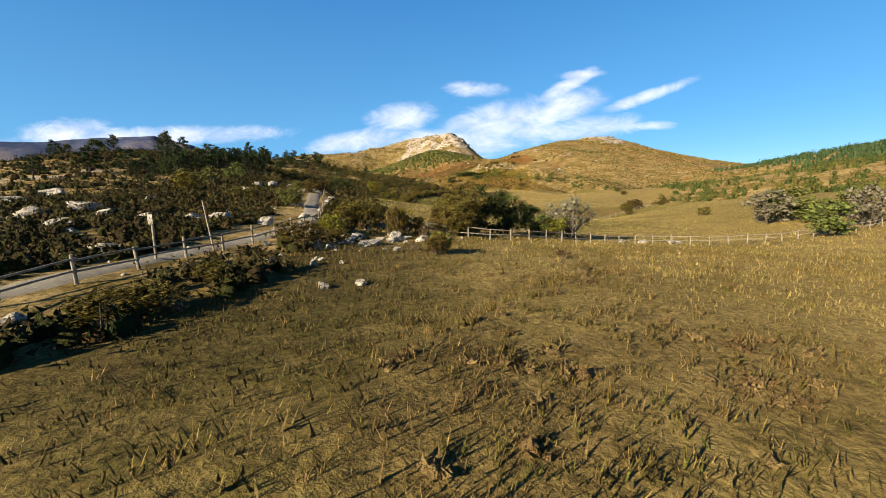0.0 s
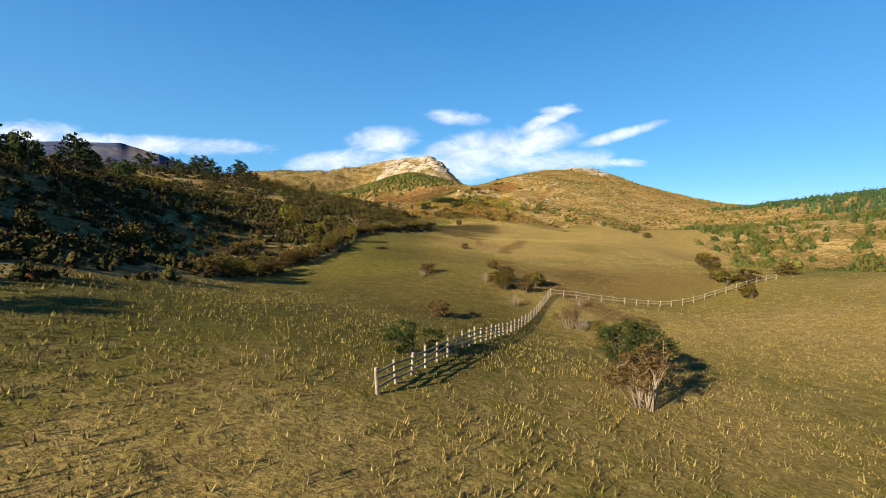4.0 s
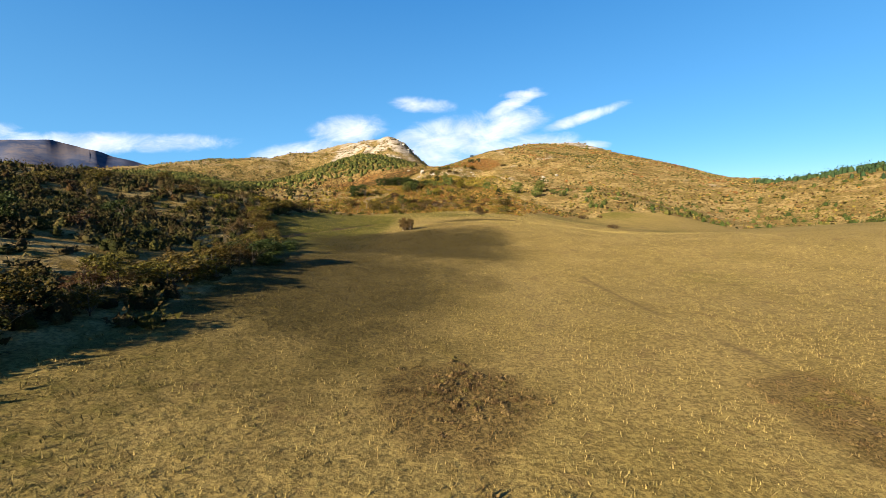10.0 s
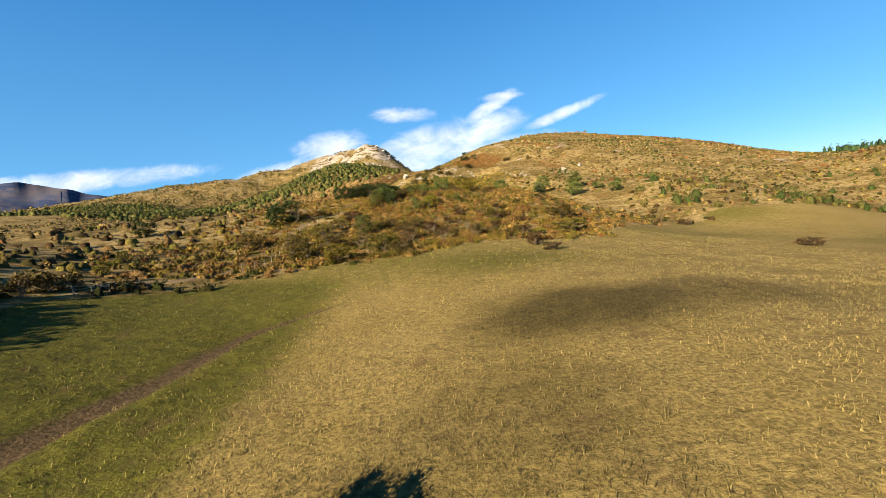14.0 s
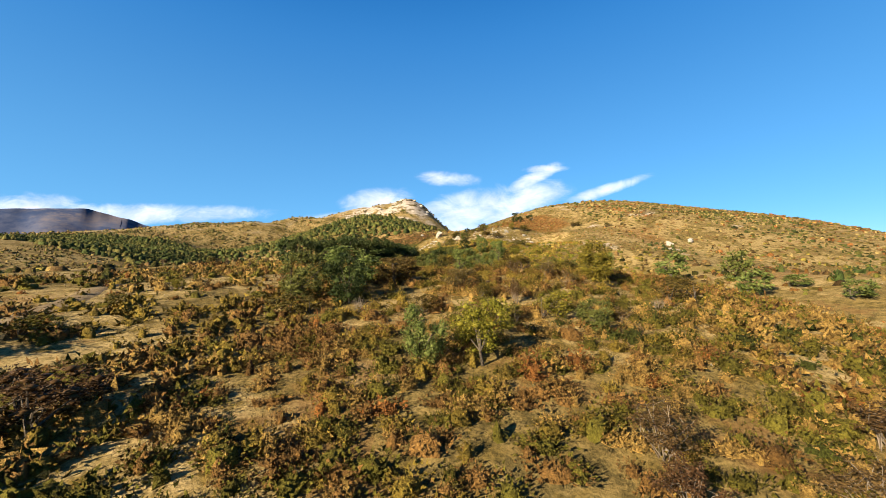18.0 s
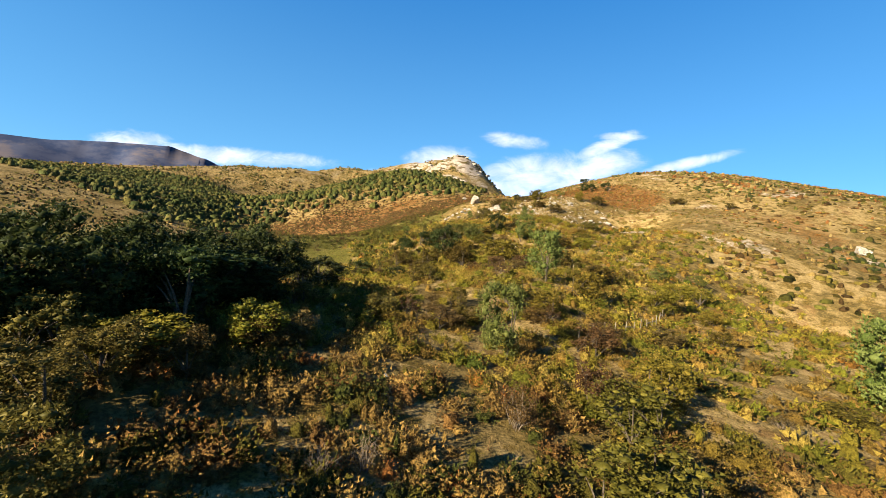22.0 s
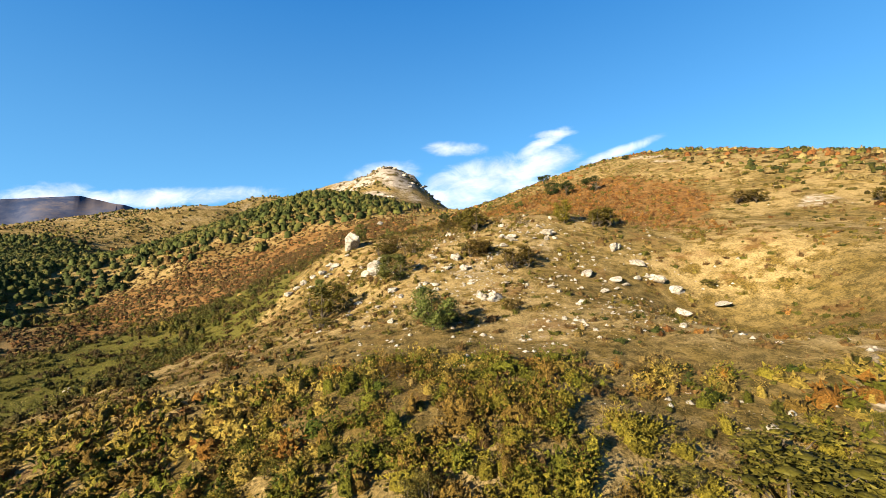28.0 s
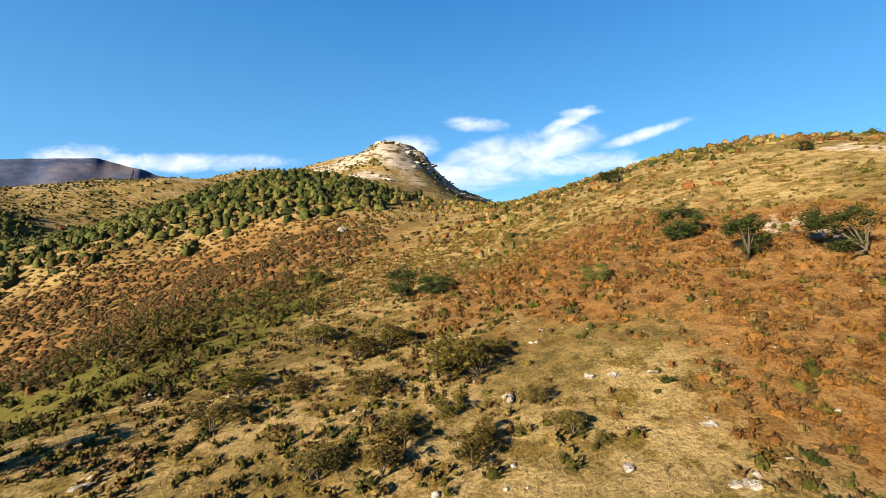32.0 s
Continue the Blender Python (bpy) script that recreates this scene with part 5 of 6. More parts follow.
x, y, tone, r = strew(24000, -52, 66, 230, 440, lambda x, y, h, k, f: h * (1 - 0.7 * k) * near_path(x, y, 50) * np.clip(0.85 + 0.75 * wave(x, y, 9, 21) + 0.4 * wave(x, y, 3, 27) + 0.25 * (y > 370), 0.1, 1), 101)
wide, tall = 1.2 + 2.3 * r.random(len(x)) ** 1.3, 0.5 + 1.25 * r.random(len(x)) ** 1.6
warm = np.array([1.3, 1.16, 0.95])
tone = np.where((y > 345)[:, None], tone * np.array([1.1, 1.3, 0.95]), tone)
close = np.abs(x - np.interp(y, LANE_Y, LANE_X)) < 14
thicket("heath_shrubs", x[close], y[close], wide[close], tall[close], tone[close] * warm, 165, 0.036, "olive, yellow and brown heath shrubs standing close together", 102)
thicket("outer_heath_shrubs", x[~close], y[~close], wide[~close] * 1.1, tall[~close], tone[~close] * warm, 36, 0.066, "brown and olive heath shrubs away from the flight", 119)
x, y, tone, r = strew(27000, -40, 84, 425, 585, lambda x, y, h, k, f: h * (1 - 0.8 * k) * near_path(x - 16, y, 62) * np.clip(np.where(x < 8 + 0.25 * (y - 470), 0.85, 0.24) + 0.6 * wave(x, y, 6, 21) + 0.3 * wave(x, y, 2.5, 27) + 0.9 * f, 0.03, 1), 115)
lush = cover(x, y)[2] * r.random(len(x))
thicket("shoulder_shrubs", x, y, 0.5 + 1.2 * r.random(len(x)) ** 1.6 + 0.5 * lush, 0.22 + 0.55 * r.random(len(x)) ** 1.5 + 0.3 * lush, tone, 18, 0.115, "low tufts of heath and rust-coloured bracken on stony ground", 116, sides=6)
x, y, tone, r = strew(38000, -300, 300, 225, 720, lambda x, y, h, k, f: h * (1 - 0.7 * k) * (np.where(y < 432, np.abs(x - 6) > 40, np.abs(x - 22) > 58) | (y > 580)) * np.clip(0.6 + 0.8 * wave(x, y, 16, 22) + 0.3 * wave(x, y, 5, 28), 0.05, 1), 103)
thicket("hillside_shrubs", x, y, 1.2 + 2.2 * r.random(len(x)) ** 1.5, (0.5 + 1.0 * r.random(len(x))) * np.where((x > 60) & (y > 430), 0.6, 1.0), tone * r.choice([0.35, 0.6, 1.0, 1.35], len(x))[:, None], 4, 0.11, "scrub in brown, rust and olive covering the hillsides", 104, sides=6)
x, y, tone, r = strew(19500, -150, -8, -112, 226, lambda x, y, h, k, f: h * (1 - 0.6 * k) * np.clip(0.75 + 0.6 * wave(x, y, 10, 23), 0.05, 1) * np.clip(1.2 - np.abs(x + 20) / 160, 0.3, 1) * np.where(y < -22, 0.9 * (np.abs(x + 14.5 + np.interp(y, (-80, -38), (0, 14.5))) > 3.2), 1), 105)
low = np.where(y < -22, 0.75, 1.0)
thicket("western_scrub", x, y, low * (1.6 + 2.4 * r.random(len(x))), low * (0.8 + 1.7 * r.random(len(x))), tone * np.array([0.36, 0.42, 0.42]), 38, 0.062, "dark olive scrub on the western hill", 106)
x, y, tone, r = strew(6800, -48, -7, -112, -18, lambda x, y, h, k, f: h * (1 - 0.45 * k) * 0.8 * (np.abs(x + 14.5 + np.interp(y, (-80, -38), (0, 14.5))) > 2.6) * np.clip(0.7 + 0.8 * wave(x, y, 6, 36), 0, 1), 132)
thicket("path_scrub", x, y, 0.9 + 1.7 * r.random(len(x)), 0.5 + 1.1 * r.random(len(x)), tone * np.array([0.38, 0.42, 0.42]), 40, 0.065, "dark brown and olive scrub between the rocks beside the path", 133)
x, y, tone, r = strew(11000, -205, -12, 530, 665, lambda x, y, h, k, f: np.clip(1.7 - 1.2 * np.hypot((x + 105) / 92, (y - 600) / 58), 0, 1) * np.clip(0.75 + 0.6 * wave(x, y, 7, 38), 0.1, 1), 134)
thicket("mound_heath", x, y, 1.5 + 2.0 * r.random(len(x)), 0.5 + 0.7 * r.random(len(x)), np.array([(0.12, 0.072, 0.026), (0.15, 0.085, 0.03), (0.095, 0.072, 0.02), (0.13, 0.06, 0.02)])[r.integers(0, 4, len(x))], 9, 0.1, "dense brown heath covering the rounded mound", 135)
x, y, tone, r = strew(17000, -700, 700, 650, 1300, lambda x, y, h, k, f: h * (1 - 0.95 * k) * np.clip(0.5 + 0.8 * wave(x, y, 40, 24), 0, 1), 107)
thicket("distant_shrubs", x, y, 4 + 3 * r.random(len(x)), 1.6 + 2.0 * r.random(len(x)), tone, 3, 0.14, "sparse scrub on the far slopes", 108, sides=5)
r = np.random.default_rng(130)
x, y = np.concatenate([r.uniform(-8, 32, 20000), r.uniform(-16, 24, 9000)]), np.concatenate([r.uniform(-15, 125, 20000), r.uniform(-110, -75, 9000)])
weed = wear_shade(x, y)[0] * (cover(x, y)[0] < 0.4)
keep = r.random(len(x)) < weed ** 2 * 0.45 * np.clip(0.6 + 0.9 * wave(x, y, 2.5, 35), 0.05, 1)
x, y = x[keep], y[keep]
thicket("meadow_weeds", x, y, 0.4 + 0.6 * r.random(len(x)), 0.08 + 0.2 * r.random(len(x)) ** 2, np.array([(0.24, 0.15, 0.06), (0.3, 0.2, 0.08), (0.2, 0.15, 0.045)])[r.integers(0, 3, len(x))], 16, 0.12, "dead brown weeds standing in the meadow", 131, "weeds")
# scrub between the crags of the peak and on the long ridge west of it
x, y, tone, r = strew(17000, -520, 60, 690, 1020, lambda x, y, h, k, f: (1 - 0.8 * k) * np.clip(0.4 + 0.9 * wave(x, y, 30, 56) + 0.4 * wave(x, y, 9, 57), 0.05, 1), 138)
thicket("ridge_scrub", x, y, 1.8 + 3.0 * r.random(len(x)), 0.7 + 1.2 * r.random(len(x)), np.array([(0.09, 0.085, 0.022), (0.15, 0.12, 0.035), (0.2, 0.13, 0.05), (0.07, 0.075, 0.02)])[r.integers(0, 4, len(x))], 2, 0.14, "dark scrub between the pale crags of the ridge", 139, sides=5)
# scrub of the north hill: clumps of green, rust and straw
x, y, tone, r = strew(16000, 18, 340, 425, 780, lambda x, y, h, k, f: h * (1 - 0.6 * k) * np.clip(0.5 + 0.9 * wave(x, y, 24, 52) + 0.5 * wave(x, y, 8, 53), 0.08, 1) * ((x > 85) | (y > 552)), 136)
clump = np.floor(np.clip((wave(x, y, 30, 54) + wave(x, y, 11, 55)) * 1.6 + 2 + 0.9 * r.normal(size=len(x)), 0, 4.99)).astype(int)
thicket("north_hill_scrub", x, y, 1.1 + 2.6 * r.random(len(x)) ** 1.6, 0.5 + 1.3 * r.random(len(x)) ** 1.6, np.array([(0.06, 0.07, 0.018), (0.13, 0.12, 0.026), (0.38, 0.27, 0.1), (0.3, 0.12, 0.035), (0.2, 0.1, 0.035)])[clump] * (0.7 + 0.6 * r.random((len(x), 1))), 6, 0.11, "low scrub in green, rust and straw on the north hill", 137, sides=5)
# woods: the belt under the peak, the eastern copse, the ridge beyond
def wood_belt(x, y, h, k, f):
    line = np.interp(x, (-480, -400, -300, -200, -130, -60, -20), (715, 750, 720, 700, 715, 705, 722))
    belt = np.exp(-((y - line) / 30) ** 2) * (x < -25) + 0.8 * np.clip((-175 - x) / 70, 0, 1) * np.clip((y - 530 + 0.1 * (x + 200)) / 50, 0, 1) * (y < 740)
    return np.clip(belt, 0, 1) * np.clip(0.75 + 0.7 * wave(x, y, 22, 25), 0, 1)


def gully(x, y, h, k, f):
    line = np.interp(x, (-200, -128, -80, -45, -35, -28, -8), (605, 570, 540, 500, 460, 428, 402))
    return np.clip(1.6 - np.abs(y - line) / np.where(x > -45, 26, 13), 0, 1) * (x < -8 - 0.1 * np.abs(y - 430)) * np.clip(0.6 + 0.8 * wave(x, y, 8, 29), 0, 1)


x, y, tone, r = strew(8600, -200, -6, 385, 620, gully, 117)
thicket("gully_scrub", x, y, 1.8 + 2.6 * r.random(len(x)), 1.2 + 2.0 * r.random(len(x)), np.array([(0.11, 0.11, 0.018), (0.065, 0.075, 0.015), (0.17, 0.14, 0.022), (0.1, 0.08, 0.02)])[r.integers(0, 4, len(x))], 64, 0.06, "green and yellow-green scrub filling the gully", 118)
x, y, tone, r = strew(8000, -120, 4, 456, 585, lambda x, y, h, k, f: gully_bank(x, y) * np.clip(0.62 + 0.9 * wave(x, y, 7, 58) + 0.3 * wave(x, y, 20, 59), 0.12, 1), 140)
thicket("bank_scrub", x, y, 1.0 + 2.6 * r.random(len(x)) ** 1.4, 0.5 + 1.7 * r.random(len(x)) ** 1.6, np.array([(0.12, 0.115, 0.02), (0.07, 0.078, 0.016), (0.16, 0.135, 0.024), (0.13, 0.085, 0.026), (0.09, 0.06, 0.022)])[r.integers(0, 5, len(x))], 46, 0.07, "green and brown scrub on the bank above the gully", 141)
x, y, tone, r = strew(25000, -480, -20, 495, 800, wood_belt, 109)
dark = np.array([(0.05, 0.065, 0.016), (0.08, 0.095, 0.022), (0.13, 0.13, 0.03), (0.16, 0.135, 0.035)])
thicket("wood_below_the_peak", x, y, 5 + 4 * r.random(len(x)), 2.6 + 3.4 * r.random(len(x)), dark[r.integers(0, 4, len(x))], 12, 0.11, "dark green wood below the rocky peak", 110, "wood", 6)
x, y, tone, r = strew(19000, 85, 560, -60, 640, lambda x, y, h, k, f: h * np.clip(0.75 + 0.7 * wave(x, y, 30, 26), 0, 1) * np.clip(1.5 - (x - 85) / 260, 0.3, 1) * np.clip((np.interp(y, (0, 250, 330, 400), (1.0, 1.0, 0.2, 0.0))), 0, 1), 111)
thicket("eastern_copse", x, y, 4 + 3 * r.random(len(x)), 2.5 + 3.5 * r.random(len(x)), np.array([(0.075, 0.085, 0.02), (0.11, 0.1, 0.024), (0.05, 0.07, 0.016)])[r.integers(0, 3, len(x))] * 1.25, 34, 0.072, "mixed green thicket and young trees beside the meadow", 112, "wood")
x, y, tone, r = strew(6000, 285, 760, 60, 470, lambda x, y, h, k, f: np.ones(len(x)) * np.clip((x - 275) / 40, 0, 1), 113)
thicket("ridge_forest", x, y, 4 + 3 * r.random(len(x)), 5 + 4 * r.random(len(x)), np.array([(0.04, 0.075, 0.03), (0.06, 0.1, 0.038)])[r.integers(0, 2, len(x))], 16, 0.1, "dark conifer forest on the eastern ridge", 114, "forest", 6)


# grass tufts of the open ground
def tufts(name, x, y, tall, tone, label, seed, per=7, broad=0.008):
    r = np.random.default_rng(seed)
    m = len(x)
    z = height(x, y)
    a = r.random((m, per)) * 6.283
    lean = 0.25 + 0.8 * r.random((m, per))
    foot = np.stack([x[:, None] + 0.14 * r.normal(size=(m, per)), y[:, None] + 0.14 * r.normal(size=(m, per)), np.repeat(z[:, None] - 0.02, per, 1)], 2)
    t = tall[:, None] * (0.6 + 0.6 * r.random((m, per)))
    tip = foot + np.stack([np.cos(a) * lean * t, np.sin(a) * lean * t, t], 2)
    w = np.stack([-np.sin(a), np.cos(a), 0 * a], 2) * (broad + 0.04 * t[:, :, None])
    v = np.stack([foot - w, foot + w, tip], 2).reshape(-1, 3)
    me = mesh_from(name, v, np.arange(3 * m * per).reshape(-1, 3))
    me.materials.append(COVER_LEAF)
    colours(me, "tone", np.repeat(np.concatenate([tone, np.ones((m, 1))], 1), per * 3, axis=0))
    return tagged(new(name, me), label, "grass", kind="stuff")


r = np.random.default_rng(120)
x, y = r.uniform(-36, 70, 260000), r.uniform(-112, 262, 260000)
heath, rock, fern, grn_ = cover(x, y)
keep = (heath < 0.5) & (r.random(260000) < np.clip(1.25 - np.abs(x - 4) / 75, 0.2, 1) * np.clip(0.75 + 0.6 * wave(x, y, 4, 33) + 0.3 * wave(x, y, 1.3, 34), 0.15, 1))
keep &= wear_shade(x, y)[2] < 0.35
x, y, grn_ = x[keep], y[keep], grn_[keep]
weeds, turf_shade, bare = wear_shade(x, y)
pick = np.clip(grn_ + 0.3 * r.normal(size=len(x)), 0, 1)[:, None]
blade = (1 - pick) * np.array([[0.52, 0.375, 0.135]]) + pick * np.array([[0.25, 0.215, 0.046]])
blade = blade + np.clip(weeds, 0, 1)[:, None] * (np.array([[0.21, 0.125, 0.046]]) - blade)
# blades inside the painted shade spots get a darker tone too
blade = blade * (1 - 0.88 * np.clip(turf_shade, 0, 1))[:, None] * (0.7 + 0.6 * r.random((len(x), 1)))
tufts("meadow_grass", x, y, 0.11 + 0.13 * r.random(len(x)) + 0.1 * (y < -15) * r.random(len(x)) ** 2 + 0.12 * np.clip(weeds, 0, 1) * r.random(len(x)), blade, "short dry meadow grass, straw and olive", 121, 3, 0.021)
x, y = r.uniform(-130, -10, 70000), r.uniform(364, 505, 70000)
heath, rock, fern, grn_ = cover(x, y)
keep = (heath < 0.5) & (r.random(70000) < np.clip(0.6 + 0.6 * wave(x, y, 9, 41) + 0.4 * wave(x, y, 3, 42), 0.1, 1) * np.clip(1.5 + x / 90, 0.3, 1))
x, y = x[keep], y[keep]
tufts("hay_grass", x, y, 0.14 + 0.2 * r.random(len(x)), np.array([(0.25, 0.23, 0.05), (0.19, 0.19, 0.04), (0.36, 0.29, 0.09), (0.14, 0.14, 0.03)])[r.integers(0, 4, len(x))], "yellow-green grass of the mown side valley", 125, 2, 0.06)
x, y = r.uniform(-14, 30, 15000), r.uniform(-112, -62, 15000)
keep = (cover(x, y)[0] < 0.6) & (r.random(15000) < np.clip(0.5 + 0.9 * wave(x, y, 3, 37), 0.05, 1))
x, y = x[keep], y[keep]
tufts("rough_grass", x, y, 0.1 + 0.25 * r.random(len(x)) ** 1.5, np.array([(0.34, 0.23, 0.07), (0.22, 0.16, 0.035), (0.26, 0.16, 0.06), (0.17, 0.16, 0.03)])[r.integers(0, 4, len(x))], "coarse brown and olive grass of the first field", 123)
x, y = r.uniform(-45, 60, 16000), r.uniform(232, 535, 16000)
heath, rock, fern, grn_ = cover(x, y)
keep = (heath > 0.4) & (rock < 0.7) & (r.random(16000) < np.clip(1.3 - np.abs(x - 8) / 45, 0.1, 1))
x, y = x[keep], y[keep]
tufts("heath_grass", x, y, 0.12 + 0.22 * r.random(len(x)), np.array([(0.26, 0.18, 0.07), (0.17, 0.12, 0.035), (0.12, 0.1, 0.026), (0.2, 0.1, 0.04)])[r.integers(0, 4, len(x))], "tufts of dry grass between the shrubs", 122)
x, y = r.uniform(-30, 62, 52000), r.uniform(425, 560, 52000)
heath, rock, fern, grn_ = cover(x, y)
keep = (heath > 0.4) & (r.random(52000) < np.clip(1.25 - np.abs(x - 18) / 52, 0.1, 1) * np.clip(0.6 + 0.8 * wave(x, y, 4, 51), 0.1, 1) * np.where(y < 525, 1, 0.5))
x, y = x[keep], y[keep]
tufts("knoll_grass", x, y, 0.07 + 0.2 * r.random(len(x)) ** 2, np.array([(0.3, 0.2, 0.075), (0.2, 0.13, 0.04), (0.11, 0.085, 0.024), (0.24, 0.13, 0.05), (0.38, 0.28, 0.12)])[r.integers(0, 5, len(x))], "short dry grass and withered herbs on the stony knoll", 124)
# ---------------------------------------------------------------- rocks
def rock_mesh(seed, flat=0.6, rough=0.6):
    """A weathered block of limestone about 1 m across, cut by a few planes."""
    r = random.Random(seed)
    bm = bmesh.new()
    bmesh.ops.create_icosphere(bm, subdivisions=3, radius=0.5)
    cuts = [(Vector((r.gauss(0, 1), r.gauss(0, 1), r.gauss(0, 0.7))).normalized(), r.uniform(0.26, 0.42)) for _ in range(14)]
    for v in bm.verts:
        for d, k in cuts:
            over = v.co.dot(d) - k
            if over > 0:
                v.co -= d * over * 0.9
        q = v.co * 3.0 + Vector((seed * 3.1, 0, 0))
        v.co *= 1 + rough * 0.5 * noise.noise(q) + rough * 0.25 * noise.noise(q * 2.7) + rough * 0.15 * noise.noise(q * 6.1)
        v.co.z *= flat
    me = bpy.data.meshes.new("rock")
    bm.to_mesh(me)
    bm.free()
    me.materials.append(LIMESTONE)
    return me


ROCKS = [rock_mesh(k, 0.5 + 0.09 * (k % 4)) for k in range(7)]
pickr = random.Random(9)


def rock_at(x, y, wide, tall, sink=0.25, label="pale weathered limestone boulder in the grass", group="boulders"):
    ob = new("boulder", pickr.choice(ROCKS))
    ob.matrix_basis = Matrix.LocRotScale((x, y, at(x, y) + tall * (0.5 - sink)), Euler((pickr.uniform(-0.25, 0.25), pickr.uniform(-0.25, 0.25), pickr.uniform(0, 6.28))), (wide, wide * pickr.uniform(0.6, 0.95), tall / 0.6))
    return tagged(ob, label, "boulder", group)


FIELD_ROCKS = [(-5.6, -79.9, 1.5, 0.4), (-4.1, -84.7, 0.5, 0.3), (-4.9, -84.9, 0.5, 0.2), (-8.2, -82.2, 0.7, 0.4), (-9.0, -82.9, 0.7, 0.4), (-7.5, -81.5, 0.9, 0.3), (-3.6, -76.6, 1.7, 0.3), (-1.5, -76.0, 0.7, 0.3), (-7.7, -83.1, 0.6, 0.2), (-6.7, -84.1, 0.5, 0.3), (17.9, -59.1, 1.3, 0.5), (20.2, -58.9, 1.8, 0.5), (23.8, -59.5, 2.2, 0.9), (-3.6, -78.6, 1.0, 0.6), (-4.5, -80.0, 0.7, 0.3), (-6.6, -79.4, 0.9, 0.2), (-1.8, -72.8, 1.1, 0.4), (-5.0, -78.0, 1.2, 0.3)]
for row in FIELD_ROCKS:
    rock_at(*row)
PATH_ROCKS = [(-6.7, -82.7, 2.4, 0.5), (-5.7, -78.5, 2.0, 0.6), (-12.7, -100.0, 1.0, 0.5), (-8.0, -81.2, 1.7, 0.6), (-36.2, -80.0, 3.8, 1.1), (-30.0, -83.2, 2.5, 1.0), (-44.9, -74.4, 3.9, 1.1), (-35.6, -76.1, 3.7, 1.0), (-34.5, -68.6, 3.8, 0.8), (-28.2, -77.4, 2.5, 0.7), (-23.5, -77.2, 3.0, 0.7), (-51.0, -65.9, 4.1, 0.9), (-32.0, -76.9, 3.1, 0.8), (-23.7, -72.9, 2.2, 0.7)]
for row in PATH_ROCKS:
    rock_at(*row)
SLOPE_ROCKS = [(95.9, 441.7, 5.0, 2.4), (109.8, 449.8, 4.2, 2.2), (-30.2, 625.2, 5.0, 2.4), (-55.7, 480.0, 1.9, 1.1), (-4.4, 183.7, 0.5, 0.2)]
for row in SLOPE_ROCKS:
    rock_at(*row)
KNOLL_ROCKS = [(6.1, 463.3, 1.8, 0.6), (1.8, 463.1, 1.5, 0.5), (1.6, 459.2, 1.6, 0.4), (30.6, 466.5, 3.1, 0.7), (34, 465.9, 2.3, 0.9), (34.9, 465.2, 1.9, 0.6), (37.4, 467.9, 1.4, 0.8), (31, 461.3, 1.6, 0.4), (33, 463.1, 1.1, 0.5), (16.8, 457.9, 1.6, 0.9), (18.2, 456.7, 2.3, 0.9), (18.2, 458.4, 0.9, 0.5), (15.7, 463.9, 0.8, 0.4), (12.8, 467.2, 1.2, 0.6), (28.4, 478.7, 3.4, 1.0), (22.5, 476.8, 2.2, 0.6), (21.1, 477.1, 1.6, 0.5), (37.2, 475.1, 2.3, 1.4), (38.9, 471.4, 2.4, 0.9), (40, 468.5, 3.2, 1.0), (39.2, 468.9, 2.0, 0.7), (41.6, 466.8, 2.2, 0.9), (39.6, 461.3, 2.6, 1.4), (45.7, 464.6, 2.8, 0.8)]
for row in KNOLL_ROCKS:
    rock_at(*row)
KNOLL_ROCKS_B = [(39.1, 459.4, 1.2, 0.4), (26.7, 464.6, 1.2, 0.3), (-0.1, 486.2, 2.0, 0.7), (7.5, 460.7, 0.9, 0.4), (5, 459.4, 1.2, 0.4), (-9.2, 498.6, 6.2, 4.8), (2.2, 472.4, 3.2, 2.3), (-14, 487.9, 2.6, 0.8), (-11.8, 489.8, 2.0, 0.8), (-11.5, 492, 1.6, 0.5), (22.6, 475.7, 1.5, 0.5), (21.8, 476.6, 1.8, 0.4), (28.5, 478.6, 3.0, 1.0), (29.1, 477.4, 1.5, 0.4), (31.5, 471.9, 0.5, 0.2), (27.7, 470.9, 0.8, 0.3), (10.3, 472.5, 1.2, 0.4), (10.8, 471.2, 1.1, 0.4), (25.8, 476.2, 1.1, 0.2), (26.5, 470.5, 0.7, 0.2), (13.8, 470.2, 2.2, 0.9), (37.7, 475.6, 2.6, 0.8), (2.7, 477.5, 1.5, 0.8)]
for row in KNOLL_ROCKS_B:
    rock_at(*row)
KNOLL_ROCKS_C = [(-0.5, 482.5, 1.5, 0.4), (20.8, 512.8, 1.2, 0.4), (26.1, 514.6, 0.9, 0.3), (27.6, 514.3, 0.8, 0.3), (29.8, 514.2, 0.9, 0.2), (30.5, 509.1, 1.1, 0.4), (-6.8, 516.9, 1.4, 0.3), (29.5, 505.1, 0.7, 0.2), (-1.3, 506.2, 1.5, 0.4), (30.1, 505.1, 0.9, 0.2), (25.9, 506.6, 1.1, 0.2), (18.7, 515.3, 0.7, 0.3), (32.5, 506.4, 0.7, 0.2)]
